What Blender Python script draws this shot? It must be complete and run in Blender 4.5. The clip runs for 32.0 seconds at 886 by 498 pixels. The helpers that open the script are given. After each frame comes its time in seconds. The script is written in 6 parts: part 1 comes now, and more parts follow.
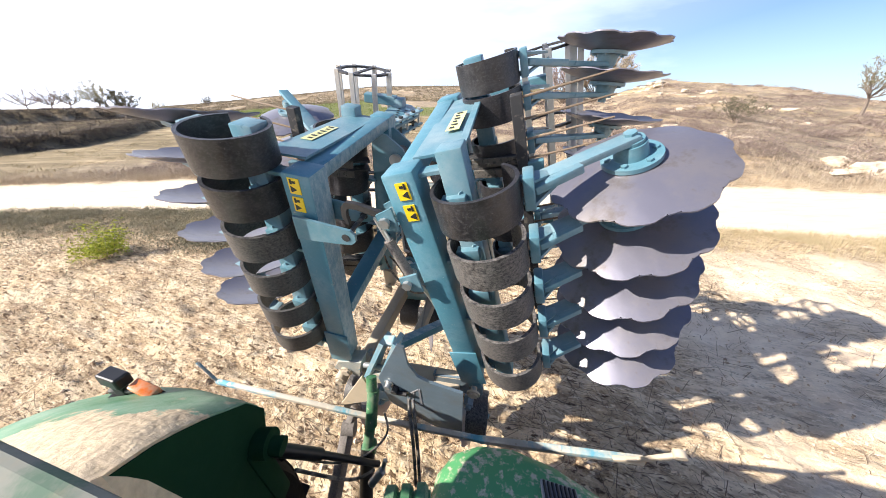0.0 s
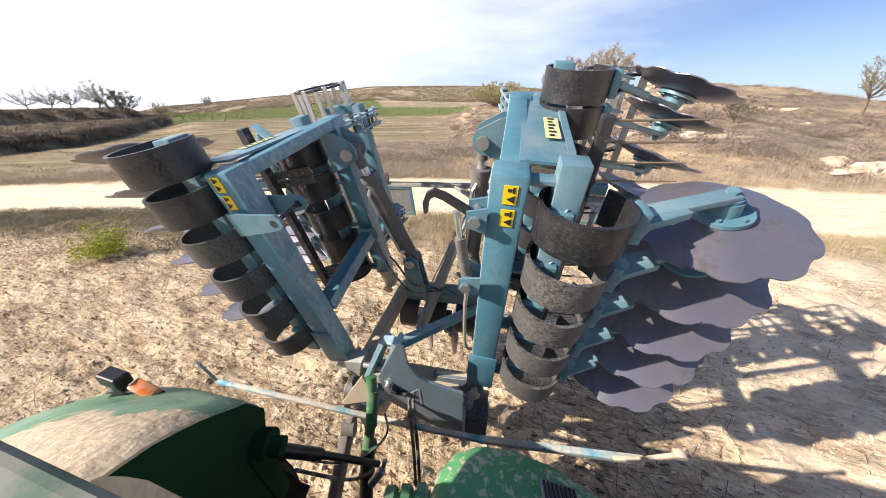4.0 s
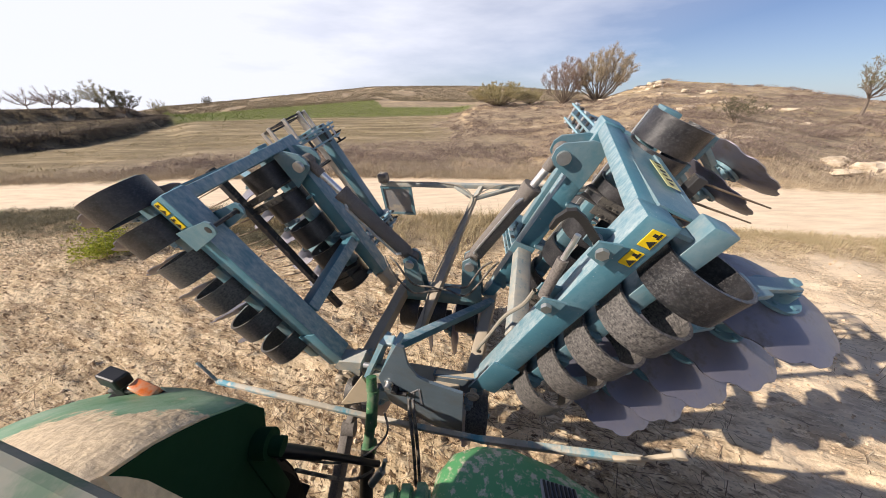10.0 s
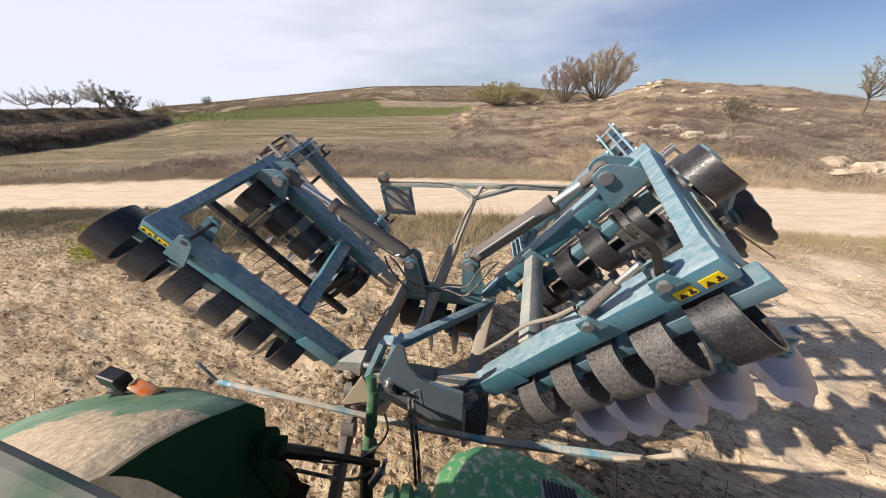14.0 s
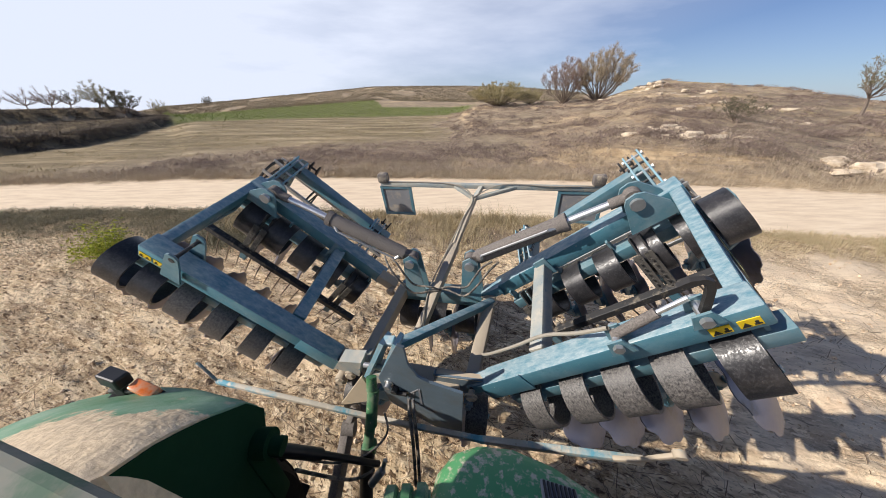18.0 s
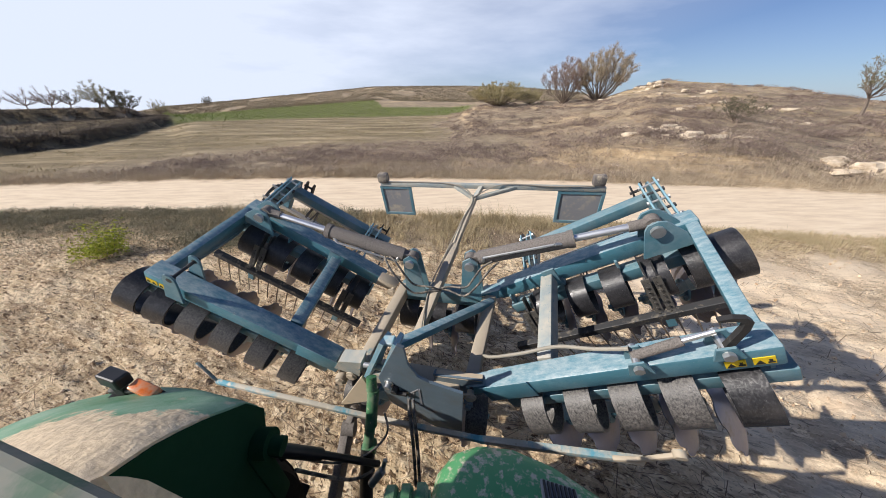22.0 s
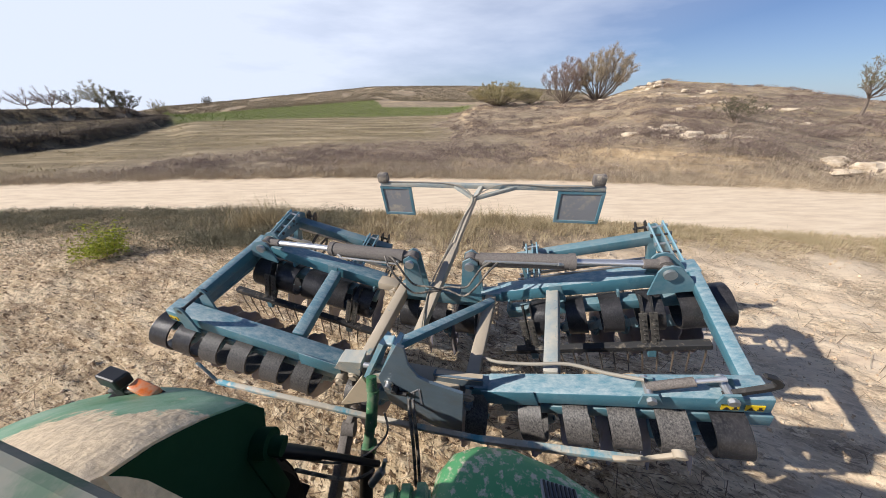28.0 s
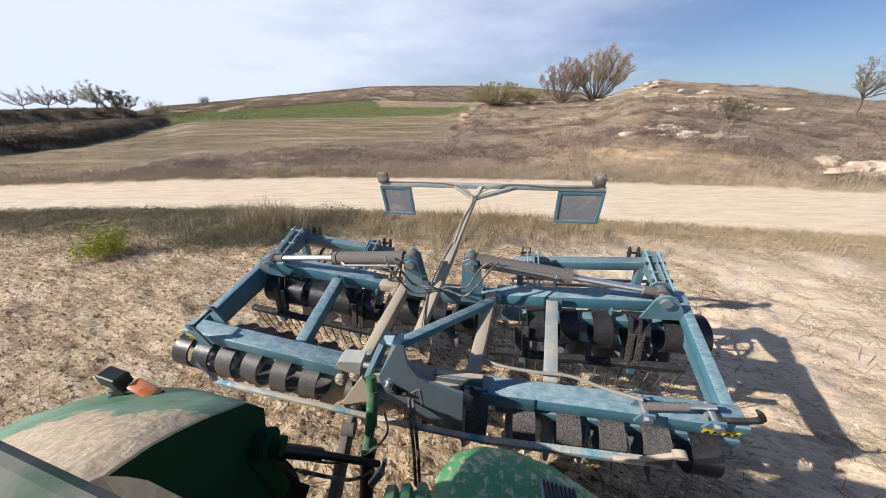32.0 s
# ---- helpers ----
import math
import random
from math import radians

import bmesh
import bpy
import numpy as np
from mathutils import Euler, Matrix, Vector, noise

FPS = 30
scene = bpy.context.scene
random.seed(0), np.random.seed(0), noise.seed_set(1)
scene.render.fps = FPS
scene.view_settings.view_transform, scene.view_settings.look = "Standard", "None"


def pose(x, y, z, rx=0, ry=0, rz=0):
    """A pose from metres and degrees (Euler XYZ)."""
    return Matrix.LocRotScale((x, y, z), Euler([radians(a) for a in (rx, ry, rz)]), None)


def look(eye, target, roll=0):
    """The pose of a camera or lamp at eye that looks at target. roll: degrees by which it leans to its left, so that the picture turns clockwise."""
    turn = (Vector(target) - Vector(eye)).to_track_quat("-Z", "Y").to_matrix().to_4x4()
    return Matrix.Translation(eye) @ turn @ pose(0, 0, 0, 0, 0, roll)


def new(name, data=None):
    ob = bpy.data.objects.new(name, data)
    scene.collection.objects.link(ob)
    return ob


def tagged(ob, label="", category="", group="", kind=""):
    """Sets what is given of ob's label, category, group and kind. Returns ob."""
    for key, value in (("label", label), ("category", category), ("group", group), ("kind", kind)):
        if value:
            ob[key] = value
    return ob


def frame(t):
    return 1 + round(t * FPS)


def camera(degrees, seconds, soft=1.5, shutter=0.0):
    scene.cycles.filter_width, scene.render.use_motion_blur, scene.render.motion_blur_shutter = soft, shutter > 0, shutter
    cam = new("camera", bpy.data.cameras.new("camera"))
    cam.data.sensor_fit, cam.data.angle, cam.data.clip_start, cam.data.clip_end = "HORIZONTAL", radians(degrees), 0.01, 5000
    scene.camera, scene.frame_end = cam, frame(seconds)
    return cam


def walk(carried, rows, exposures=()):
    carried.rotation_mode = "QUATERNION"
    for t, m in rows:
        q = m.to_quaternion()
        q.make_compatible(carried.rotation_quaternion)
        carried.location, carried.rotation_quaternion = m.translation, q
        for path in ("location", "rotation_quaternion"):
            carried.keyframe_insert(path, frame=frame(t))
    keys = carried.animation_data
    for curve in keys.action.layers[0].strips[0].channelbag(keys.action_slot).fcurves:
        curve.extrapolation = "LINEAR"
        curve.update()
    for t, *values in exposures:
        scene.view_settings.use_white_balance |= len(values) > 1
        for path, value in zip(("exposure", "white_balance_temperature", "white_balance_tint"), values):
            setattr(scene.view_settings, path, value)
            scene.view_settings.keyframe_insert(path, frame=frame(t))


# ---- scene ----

# World: x to the side, y behind the tractor, z up. The camera rides on the tractor's rear, 2.75 m high.
EYE = Vector((0.0, 0.0, 2.75))
cam = camera(114.6, 32.0, 0.75)


def nudge(t):
    """The small forward creep of tractor, implement and camera near the end."""
    k = max(0.0, min(1.0, (t - 29.5) / 2.5))
    k = k * k * (3 - 2 * k)
    return Matrix.Translation((0.0, -0.075 * k, 0.0)) @ pose(0, 0, 0, 0, 0, -0.3 * k)


CAM = look(EYE, EYE + Vector((0.0, 0.8861, -0.4635)), -0.7)
walk(cam, [(t, nudge(t) @ CAM) for t in (0, 14, 29.5, 30.3, 31.2, 32.0)],
     [(0, 1.16, 6600, 10), (1, 1.14, 6650, 11), (3.5, 0.87, 6750, 11.5), (6, 0.60, 7000, 12.5), (9, 0.45, 7100, 13), (13, 0.28, 7050, 13), (20, 0.22, 6500, 10), (32, 0.24, 6450, 10)])

# ---- light ----
SUN_EL, SUN_AZ = radians(31.2), radians(-103.5)          # azimuth from +y towards +x
to_sun = Vector((math.sin(SUN_AZ) * math.cos(SUN_EL), math.cos(SUN_AZ) * math.cos(SUN_EL), math.sin(SUN_EL)))
world = bpy.data.worlds.new("sky")
scene.world = world
world.use_nodes = True
wn, wl = world.node_tree.nodes, world.node_tree.links
wn.clear()
sky = wn.new("ShaderNodeTexSky")
sky.sky_type, sky.sun_disc = "NISHITA", False
sky.sun_elevation, sky.sun_rotation = SUN_EL, SUN_AZ
sky.air_density, sky.dust_density, sky.ozone_density = 1.0, 0.2, 2.5
coord = wn.new("ShaderNodeTexCoord")
stretch = wn.new("ShaderNodeMapping")
stretch.inputs["Scale"].default_value = (1.0, 1.0, 4.5)
clouds = wn.new("ShaderNodeTexNoise")
clouds.inputs["Scale"].default_value, clouds.inputs["Detail"].default_value = 2.2, 7.0
clouds.inputs["Roughness"].default_value = 0.55
ramp = wn.new("ShaderNodeValToRGB")
ramp.color_ramp.elements[0].position, ramp.color_ramp.elements[1].position = 0.40, 0.72
glow = wn.new("ShaderNodeVectorMath")
glow.operation = "DOT_PRODUCT"
glow.inputs[1].default_value = to_sun
haze = wn.new("ShaderNodeMapRange")
haze.inputs["From Min"].default_value, haze.inputs["From Max"].default_value = -0.68, 0.36
haze.inputs["To Min"].default_value = 0.10
add_cloud = wn.new("ShaderNodeMath")
add_cloud.operation, add_cloud.use_clamp = "ADD", True
scale_cloud = wn.new("ShaderNodeMath")
scale_cloud.operation = "MULTIPLY"
scale_cloud.inputs[1].default_value = 0.36
split = wn.new("ShaderNodeSeparateXYZ")
low = wn.new("ShaderNodeMapRange")                 # the haze thins out towards the zenith
low.inputs["From Min"].default_value, low.inputs["From Max"].default_value = 0.28, 0.68
low.inputs["To Min"].default_value, low.inputs["To Max"].default_value = 0.93, 0.03
thin = wn.new("ShaderNodeMath")
thin.operation = "MULTIPLY"
veil = wn.new("ShaderNodeMapRange")                # pale band of haze along the horizon
veil.inputs["From Min"].default_value, veil.inputs["From Max"].default_value = 0.0, 0.26
veil.inputs["To Min"].default_value, veil.inputs["To Max"].default_value = 0.36, 0.0
most = wn.new("ShaderNodeMath")
most.operation = "MAXIMUM"
mixsky = wn.new("ShaderNodeMix")
mixsky.data_type = "RGBA"
mixsky.inputs["B"].default_value = (11.6, 12.6, 15.0, 1)
back = wn.new("ShaderNodeBackground")
back.inputs["Strength"].default_value = 0.062
outw = wn.new("ShaderNodeOutputWorld")
wl.new(coord.outputs["Generated"], stretch.inputs["Vector"])
wl.new(stretch.outputs["Vector"], clouds.inputs["Vector"])
wl.new(clouds.outputs["Fac"], ramp.inputs["Fac"])
wl.new(coord.outputs["Generated"], glow.inputs[0])
wl.new(coord.outputs["Generated"], split.inputs["Vector"])
wl.new(split.outputs["Z"], low.inputs["Value"])
wl.new(glow.outputs["Value"], haze.inputs["Value"])
wl.new(ramp.outputs["Color"], scale_cloud.inputs[0])
wl.new(scale_cloud.outputs["Value"], add_cloud.inputs[0])
wl.new(haze.outputs["Result"], add_cloud.inputs[1])
wl.new(add_cloud.outputs["Value"], thin.inputs[0])
wl.new(low.outputs["Result"], thin.inputs[1])
deep = wn.new("ShaderNodeMix")                     # clear air: a deeper blue away from the sun
deep.data_type, deep.blend_type = "RGBA", "MULTIPLY"
deep.inputs["Factor"].default_value, deep.inputs["B"].default_value = 1.0, (0.42, 0.67, 1.08, 1)
wl.new(sky.outputs["Color"], deep.inputs["A"])
wl.new(deep.outputs["Result"], mixsky.inputs["A"])
wl.new(split.outputs["Z"], veil.inputs["Value"])
wl.new(thin.outputs["Value"], most.inputs[0])
wl.new(veil.outputs["Result"], most.inputs[1])
wl.new(most.outputs["Value"], mixsky.inputs["Factor"])
wl.new(mixsky.outputs["Result"], back.inputs["Color"])
wl.new(back.outputs["Background"], outw.inputs["Surface"])
sun = new("sun", bpy.data.lights.new("sun", "SUN"))
sun.data.energy, sun.data.angle, sun.data.color = 4.9, radians(0.55), (1.0, 0.94, 0.865)
sun.matrix_world = look(to_sun * 30, (0, 0, 0))


# ---- materials ----
def material(name, base, rough=0.6, metal=0.0, spots=(), bump=0.0, bump_scale=60.0, tone=0.25, tone_scale=6.0, coords="Object", vary=0.0):
    """A procedural surface: base colour with two scales of tone, spots of (colour, scale, threshold, width), and fine relief."""
    m = bpy.data.materials.new(name)
    m.use_nodes = True
    n, l = m.node_tree.nodes, m.node_tree.links
    bsdf = n["Principled BSDF"]
    bsdf.inputs["Roughness"].default_value, bsdf.inputs["Metallic"].default_value = rough, metal
    tc = n.new("ShaderNodeTexCoord")
    if coords == "World":
        geo = n.new("ShaderNodeNewGeometry")
        where = geo.outputs["Position"]
    else:
        where = tc.outputs["Object"]

    def noise_at(scale, detail=6.0, roughness=0.6):
        t = n.new("ShaderNodeTexNoise")
        t.inputs["Scale"].default_value, t.inputs["Detail"].default_value, t.inputs["Roughness"].default_value = scale, detail, roughness
        l.new(where, t.inputs["Vector"])
        return t.outputs["Fac"]

    def mix(fac, a, b):
        x = n.new("ShaderNodeMix")
        x.data_type = "RGBA"
        l.new(fac, x.inputs["Factor"])
        for socket, v in ((x.inputs["A"], a), (x.inputs["B"], b)):
            if isinstance(v, tuple):
                socket.default_value = (*v, 1)
            else:
                l.new(v, socket)
        return x.outputs["Result"]

    dark = tuple(c * (1 - tone) for c in base)
    light = tuple(min(1, c * (1 + tone)) for c in base)
    colour = mix(noise_at(tone_scale), dark, light)
    for spot, scale, threshold, width in spots:
        r = n.new("ShaderNodeMapRange")
        r.inputs["From Min"].default_value, r.inputs["From Max"].default_value = threshold - width, threshold + width
        l.new(noise_at(scale, 8.0, 0.65), r.inputs["Value"])
        colour = mix(r.outputs["Result"], colour, spot)
    if vary:
        info = n.new("ShaderNodeObjectInfo")
        hsv = n.new("ShaderNodeHueSaturation")
        span = n.new("ShaderNodeMapRange")
        span.inputs["To Min"].default_value, span.inputs["To Max"].default_value = 1 - vary, 1 + vary
        l.new(info.outputs["Random"], span.inputs["Value"])
        l.new(span.outputs["Result"], hsv.inputs["Value"])
        l.new(colour, hsv.inputs["Color"])
        colour = hsv.outputs["Color"]
    l.new(colour, bsdf.inputs["Base Color"])
    rr = n.new("ShaderNodeMapRange")
    rr.inputs["To Min"].default_value, rr.inputs["To Max"].default_value = max(0.02, rough - 0.12), min(1, rough + 0.12)
    l.new(noise_at(tone_scale * 3), rr.inputs["Value"])
    l.new(rr.outputs["Result"], bsdf.inputs["Roughness"])
    if bump:
        b = n.new("ShaderNodeBump")
        b.inputs["Strength"].default_value, b.inputs["Distance"].default_value = bump, 0.01
        l.new(noise_at(bump_scale), b.inputs["Height"])
        l.new(b.outputs["Normal"], bsdf.inputs["Normal"])
    return m


DUST = (0.50, 0.42, 0.31)
teal = material("teal_paint", (0.088, 0.205, 0.256), 0.40, spots=(((0.28, 0.33, 0.34), 5.0, 0.66, 0.22), (DUST, 11.0, 0.74, 0.08), ((0.05, 0.13, 0.17), 34.0, 0.68, 0.05), ((0.45, 0.44, 0.40), 80.0, 0.72, 0.04)), bump=0.12, bump_scale=90, tone=0.18)
teal_dusty = material("dusty_teal_paint", (0.072, 0.205, 0.265), 0.42, spots=(((0.15, 0.27, 0.32), 6.0, 0.60, 0.10), ((0.050, 0.165, 0.228), 12.0, 0.62, 0.08), ((0.42, 0.40, 0.35), 30.0, 0.70, 0.05), ((0.55, 0.54, 0.50), 85.0, 0.71, 0.04)), bump=0.15, tone=0.16)
teal_light = material("worn_light_teal", (0.20, 0.36, 0.43), 0.5, spots=(((0.42, 0.43, 0.40), 9.0, 0.60, 0.12), ((0.07, 0.16, 0.20), 30.0, 0.66, 0.05)), bump=0.15, tone=0.15)
worn_brace = material("dusty_worn_brace", (0.27, 0.31, 0.31), 0.6, spots=(((0.44, 0.40, 0.33), 8.0, 0.52, 0.14), ((0.10, 0.22, 0.27), 30.0, 0.64, 0.05)), bump=0.2, tone=0.18)
blue_plate = material("dull_blue_plate", (0.13, 0.18, 0.22), 0.48, spots=(((0.13, 0.14, 0.14), 5.0, 0.62, 0.14), ((0.03, 0.17, 0.28), 6.0, 0.70, 0.04), ((0.34, 0.32, 0.28), 45.0, 0.70, 0.05)), bump=0.1, tone=0.2)
worn_bar = material("worn_bar", (0.44, 0.40, 0.33), 0.65, spots=(((0.09, 0.29, 0.38), 3.2, 0.545, 0.05), ((0.55, 0.49, 0.39), 22.0, 0.60, 0.06), ((0.24, 0.19, 0.13), 40.0, 0.66, 0.05)), bump=0.2, tone=0.18)
pale_dust = material("dust_caked_steel", (0.56, 0.46, 0.33), 0.9, spots=(((0.30, 0.31, 0.27), 9.0, 0.66, 0.06),), bump=0.3, tone=0.18)
dusty_steel = material("dusty_steel", (0.44, 0.37, 0.28), 0.75, spots=(((0.13, 0.24, 0.27), 9.0, 0.66, 0.06),), bump=0.2, tone=0.2)


def spring_material(name, dust, cover):
    """Black spring steel, scoured along the loop: streaks of dust that run round it, and fine bright scratches."""
    m = bpy.data.materials.new(name)
    m.use_nodes = True
    n, l = m.node_tree.nodes, m.node_tree.links
    bsdf = n["Principled BSDF"]
    tc, info, far = n.new("ShaderNodeTexCoord"), n.new("ShaderNodeObjectInfo"), n.new("ShaderNodeVectorMath")
    far.operation = "MULTIPLY_ADD"
    l.new(info.outputs["Random"], far.inputs[0])
    far.inputs[1].default_value = (7.0, 7.0, 7.0)
    l.new(tc.outputs["Object"], far.inputs[2])

    def streaks(scale, lo, hi, detail):
        mp_, t, r = n.new("ShaderNodeMapping"), n.new("ShaderNodeTexNoise"), n.new("ShaderNodeMapRange")
        mp_.inputs["Scale"].default_value = scale
        t.inputs["Scale"].default_value, t.inputs["Detail"].default_value, t.inputs["Roughness"].default_value = 1.0, detail, 0.7
        l.new(far.outputs["Vector"], mp_.inputs["Vector"])
        l.new(mp_.outputs["Vector"], t.inputs["Vector"])
        l.new(t.outputs["Fac"], r.inputs["Value"])
        r.inputs["From Min"].default_value, r.inputs["From Max"].default_value = lo, hi
        return r.outputs["Result"]

    def mix(fac, a, b):
        x = n.new("ShaderNodeMix")
        x.data_type = "RGBA"
        l.new(fac, x.inputs["Factor"])
        for socket, c in ((x.inputs["A"], a), (x.inputs["B"], b)):
            if isinstance(c, tuple):
                socket.default_value = (*c, 1)
            else:
                l.new(c, socket)
        return x.outputs["Result"]

    broad = streaks((14, 9, 9), 0.35, 0.65, 3.0)
    colour = mix(broad, (0.014, 0.014, 0.016), (0.034, 0.032, 0.034))
    rubbed = streaks((120, 85, 85), 0.48 - cover, 0.82 - cover, 10.0)
    colour = mix(rubbed, colour, dust)
    colour = mix(streaks((190, 80, 80), 0.68, 0.74, 4.0), colour, (0.26, 0.24, 0.22))
    l.new(colour, bsdf.inputs["Base Color"])
    gloss = n.new("ShaderNodeMapRange")
    gloss.inputs["To Min"].default_value, gloss.inputs["To Max"].default_value = 0.30, 0.72
    l.new(rubbed, gloss.inputs["Value"])
    l.new(gloss.outputs["Result"], bsdf.inputs["Roughness"])
    b = n.new("ShaderNodeBump")
    b.inputs["Strength"].default_value, b.inputs["Distance"].default_value = 0.25, 0.004
    l.new(rubbed, b.inputs["Height"])
    l.new(b.outputs["Normal"], bsdf.inputs["Normal"])
    return m


rubber = spring_material("black_spring", (0.075, 0.072, 0.074), 0.0)
rubber_dusty = spring_material("scoured_black_spring", (0.23, 0.212, 0.195), 0.10)
rubber_grey = spring_material("dust_greyed_spring", (0.15, 0.138, 0.126), 0.13)
steel_disc = material("disc_steel", (0.205, 0.20, 0.245), 0.40, 0.55, spots=(((0.27, 0.245, 0.24), 5.0, 0.58, 0.15), ((0.17, 0.14, 0.115), 12.0, 0.64, 0.10)), bump=0.05, tone=0.12)
dark_steel = material("dark_steel", (0.045, 0.045, 0.047), 0.55, 0.3, spots=(((0.22, 0.19, 0.15), 22.0, 0.62, 0.08),), bump=0.2, tone=0.3)
strap_steel = material("dusty_grey_strap", (0.10, 0.092, 0.082), 0.6, 0.3, spots=(((0.30, 0.27, 0.22), 24.0, 0.64, 0.06), ((0.03, 0.03, 0.03), 50.0, 0.6, 0.06)), bump=0.2, tone=0.3)
hook_steel = material("black_hook_steel", (0.035, 0.033, 0.032), 0.55, 0.2, spots=(((0.10, 0.09, 0.08), 26.0, 0.66, 0.06),), bump=0.2, tone=0.3)
tine_steel = material("rusty_tine", (0.23, 0.17, 0.115), 0.7, 0.2, tone=0.25, vary=0.2)
chrome = material("chrome_rod", (0.82, 0.81, 0.80), 0.34, 0.85, tone=0.05)
bolt_steel = material("zinc_bolt", (0.55, 0.55, 0.54), 0.38, 0.8, tone=0.2, tone_scale=40)
barrel_paint = material("dirty_cylinder", (0.115, 0.102, 0.094), 0.85, spots=(((0.21, 0.185, 0.165), 120.0, 0.50, 0.12),), bump=0.35, bump_scale=150, tone=0.3)
hose_rubber = material("hydraulic_hose", (0.06, 0.058, 0.055), 0.6, spots=(((0.28, 0.24, 0.19), 25.0, 0.52, 0.10),), tone=0.3)
dusty_hose = material("dusty_hose", (0.30, 0.27, 0.22), 0.7, tone=0.25)
yellow = material("yellow_label", (0.80, 0.56, 0.02), 0.4, tone=0.06)
yellow_ink = material("faded_yellow_sticker", (0.62, 0.60, 0.28), 0.5, spots=(((0.30, 0.40, 0.40), 30.0, 0.62, 0.06),), tone=0.15)
black_ink = material("label_ink", (0.02, 0.02, 0.02), 0.5, tone=0.1)
grey_board = material("grey_board", (0.24, 0.24, 0.25), 0.6, tone=0.12, spots=((DUST, 8.0, 0.62, 0.12),))
# tractor green with the shade of the inner parts put into its base colour
green_shaded = material("tractor_green_in_shade", (0.009, 0.042, 0.018), 0.85, bump=0.06, tone=0.15)
green_mud = material("mud_spattered_green", (0.080, 0.29, 0.115), 0.42, spots=(((0.50, 0.46, 0.34), 38.0, 0.56, 0.05),), bump=0.08, tone=0.12, tone_scale=3)
link_green = material("dusty_link_green", (0.035, 0.15, 0.060), 0.5, spots=(((0.16, 0.22, 0.14), 14.0, 0.56, 0.10), ((0.36, 0.32, 0.23), 45.0, 0.66, 0.05)), bump=0.1, tone=0.15)
tyre_rubber = material("tyre_rubber", (0.010, 0.010, 0.010), 0.85, spots=(((0.06, 0.05, 0.04), 12.0, 0.66, 0.08),), bump=0.3, tone=0.3)
dark_glass = material("dark_cab_glass", (0.012, 0.014, 0.015), 0.08, tone=0.1)
black_plastic = material("black_plastic", (0.015, 0.015, 0.016), 0.4, tone=0.2)
lamp_dust = material("dusty_lamp", (0.13, 0.115, 0.105), 0.6, spots=((DUST, 14.0, 0.58, 0.1),), tone=0.2)
orange_glass = material("orange_lens", (0.80, 0.18, 0.03), 0.3, spots=(((0.66, 0.34, 0.20), 22.0, 0.52, 0.08),), tone=0.1)
grey_pillar = material("grey_pillar", (0.20, 0.205, 0.175), 0.85, spots=(((0.10, 0.15, 0.11), 7.0, 0.52, 0.06), ((0.27, 0.23, 0.165), 5.0, 0.60, 0.08)), tone=0.15)


def crusted(m, reach, side):
    """Lays dried dust on a paint, on the part of the sheet below the given lines of its own space."""
    n, l = m.node_tree.nodes, m.node_tree.links
    bsdf = n["Principled BSDF"]
    tc, sep, t, warp = n.new("ShaderNodeTexCoord"), n.new("ShaderNodeSeparateXYZ"), n.new("ShaderNodeTexNoise"), n.new("ShaderNodeMath")
    l.new(tc.outputs["Object"], sep.inputs["Vector"])
    t.inputs["Scale"].default_value, t.inputs["Detail"].default_value, t.inputs["Roughness"].default_value = 8.0, 10.0, 0.75
    l.new(tc.outputs["Object"], t.inputs["Vector"])
    warp.operation, warp.inputs[1].default_value, warp.inputs[2].default_value = "MULTIPLY_ADD", 0.42, -0.21
    l.new(t.outputs["Fac"], warp.inputs[0])
    masks = []
    for axis, edge, width in (("Y", reach, -0.012), ("X", side, 0.015)):
        add, r = n.new("ShaderNodeMath"), n.new("ShaderNodeMapRange")
        l.new(sep.outputs[axis], add.inputs[0])
        l.new(warp.outputs["Value"], add.inputs[1])
        r.inputs["From Min"].default_value, r.inputs["From Max"].default_value = edge - width, edge + width
        l.new(add.outputs["Value"], r.inputs["Value"])
        masks.append(r.outputs["Result"])
    both, mixed = n.new("ShaderNodeMath"), n.new("ShaderNodeMix")
    both.operation = "MULTIPLY"
    l.new(masks[0], both.inputs[0])
    l.new(masks[1], both.inputs[1])
    grit, shade = n.new("ShaderNodeTexNoise"), n.new("ShaderNodeValToRGB")
    grit.inputs["Scale"].default_value, grit.inputs["Detail"].default_value = 38.0, 8.0
    l.new(tc.outputs["Object"], grit.inputs["Vector"])
    shade.color_ramp.elements[0].position, shade.color_ramp.elements[0].color = 0.32, (0.52, 0.40, 0.26, 1)
    shade.color_ramp.elements[1].position, shade.color_ramp.elements[1].color = 0.62, (0.70, 0.555, 0.375, 1)
    l.new(grit.outputs["Fac"], shade.inputs["Fac"])
    mixed.data_type = "RGBA"
    l.new(both.outputs["Value"], mixed.inputs["Factor"])
    l.new(bsdf.inputs["Base Color"].links[0].from_socket, mixed.inputs["A"])
    l.new(shade.outputs["Color"], mixed.inputs["B"])
    l.new(mixed.outputs["Result"], bsdf.inputs["Base Color"])
    lumps = n.new("ShaderNodeBump")
    lumps.inputs["Distance"].default_value = 0.006
    l.new(both.outputs["Value"], lumps.inputs["Strength"])
    l.new(grit.outputs["Fac"], lumps.inputs["Height"])
    l.new(bsdf.inputs["Normal"].links[0].from_socket, lumps.inputs["Normal"])
    l.new(lumps.outputs["Normal"], bsdf.inputs["Normal"])
    return m


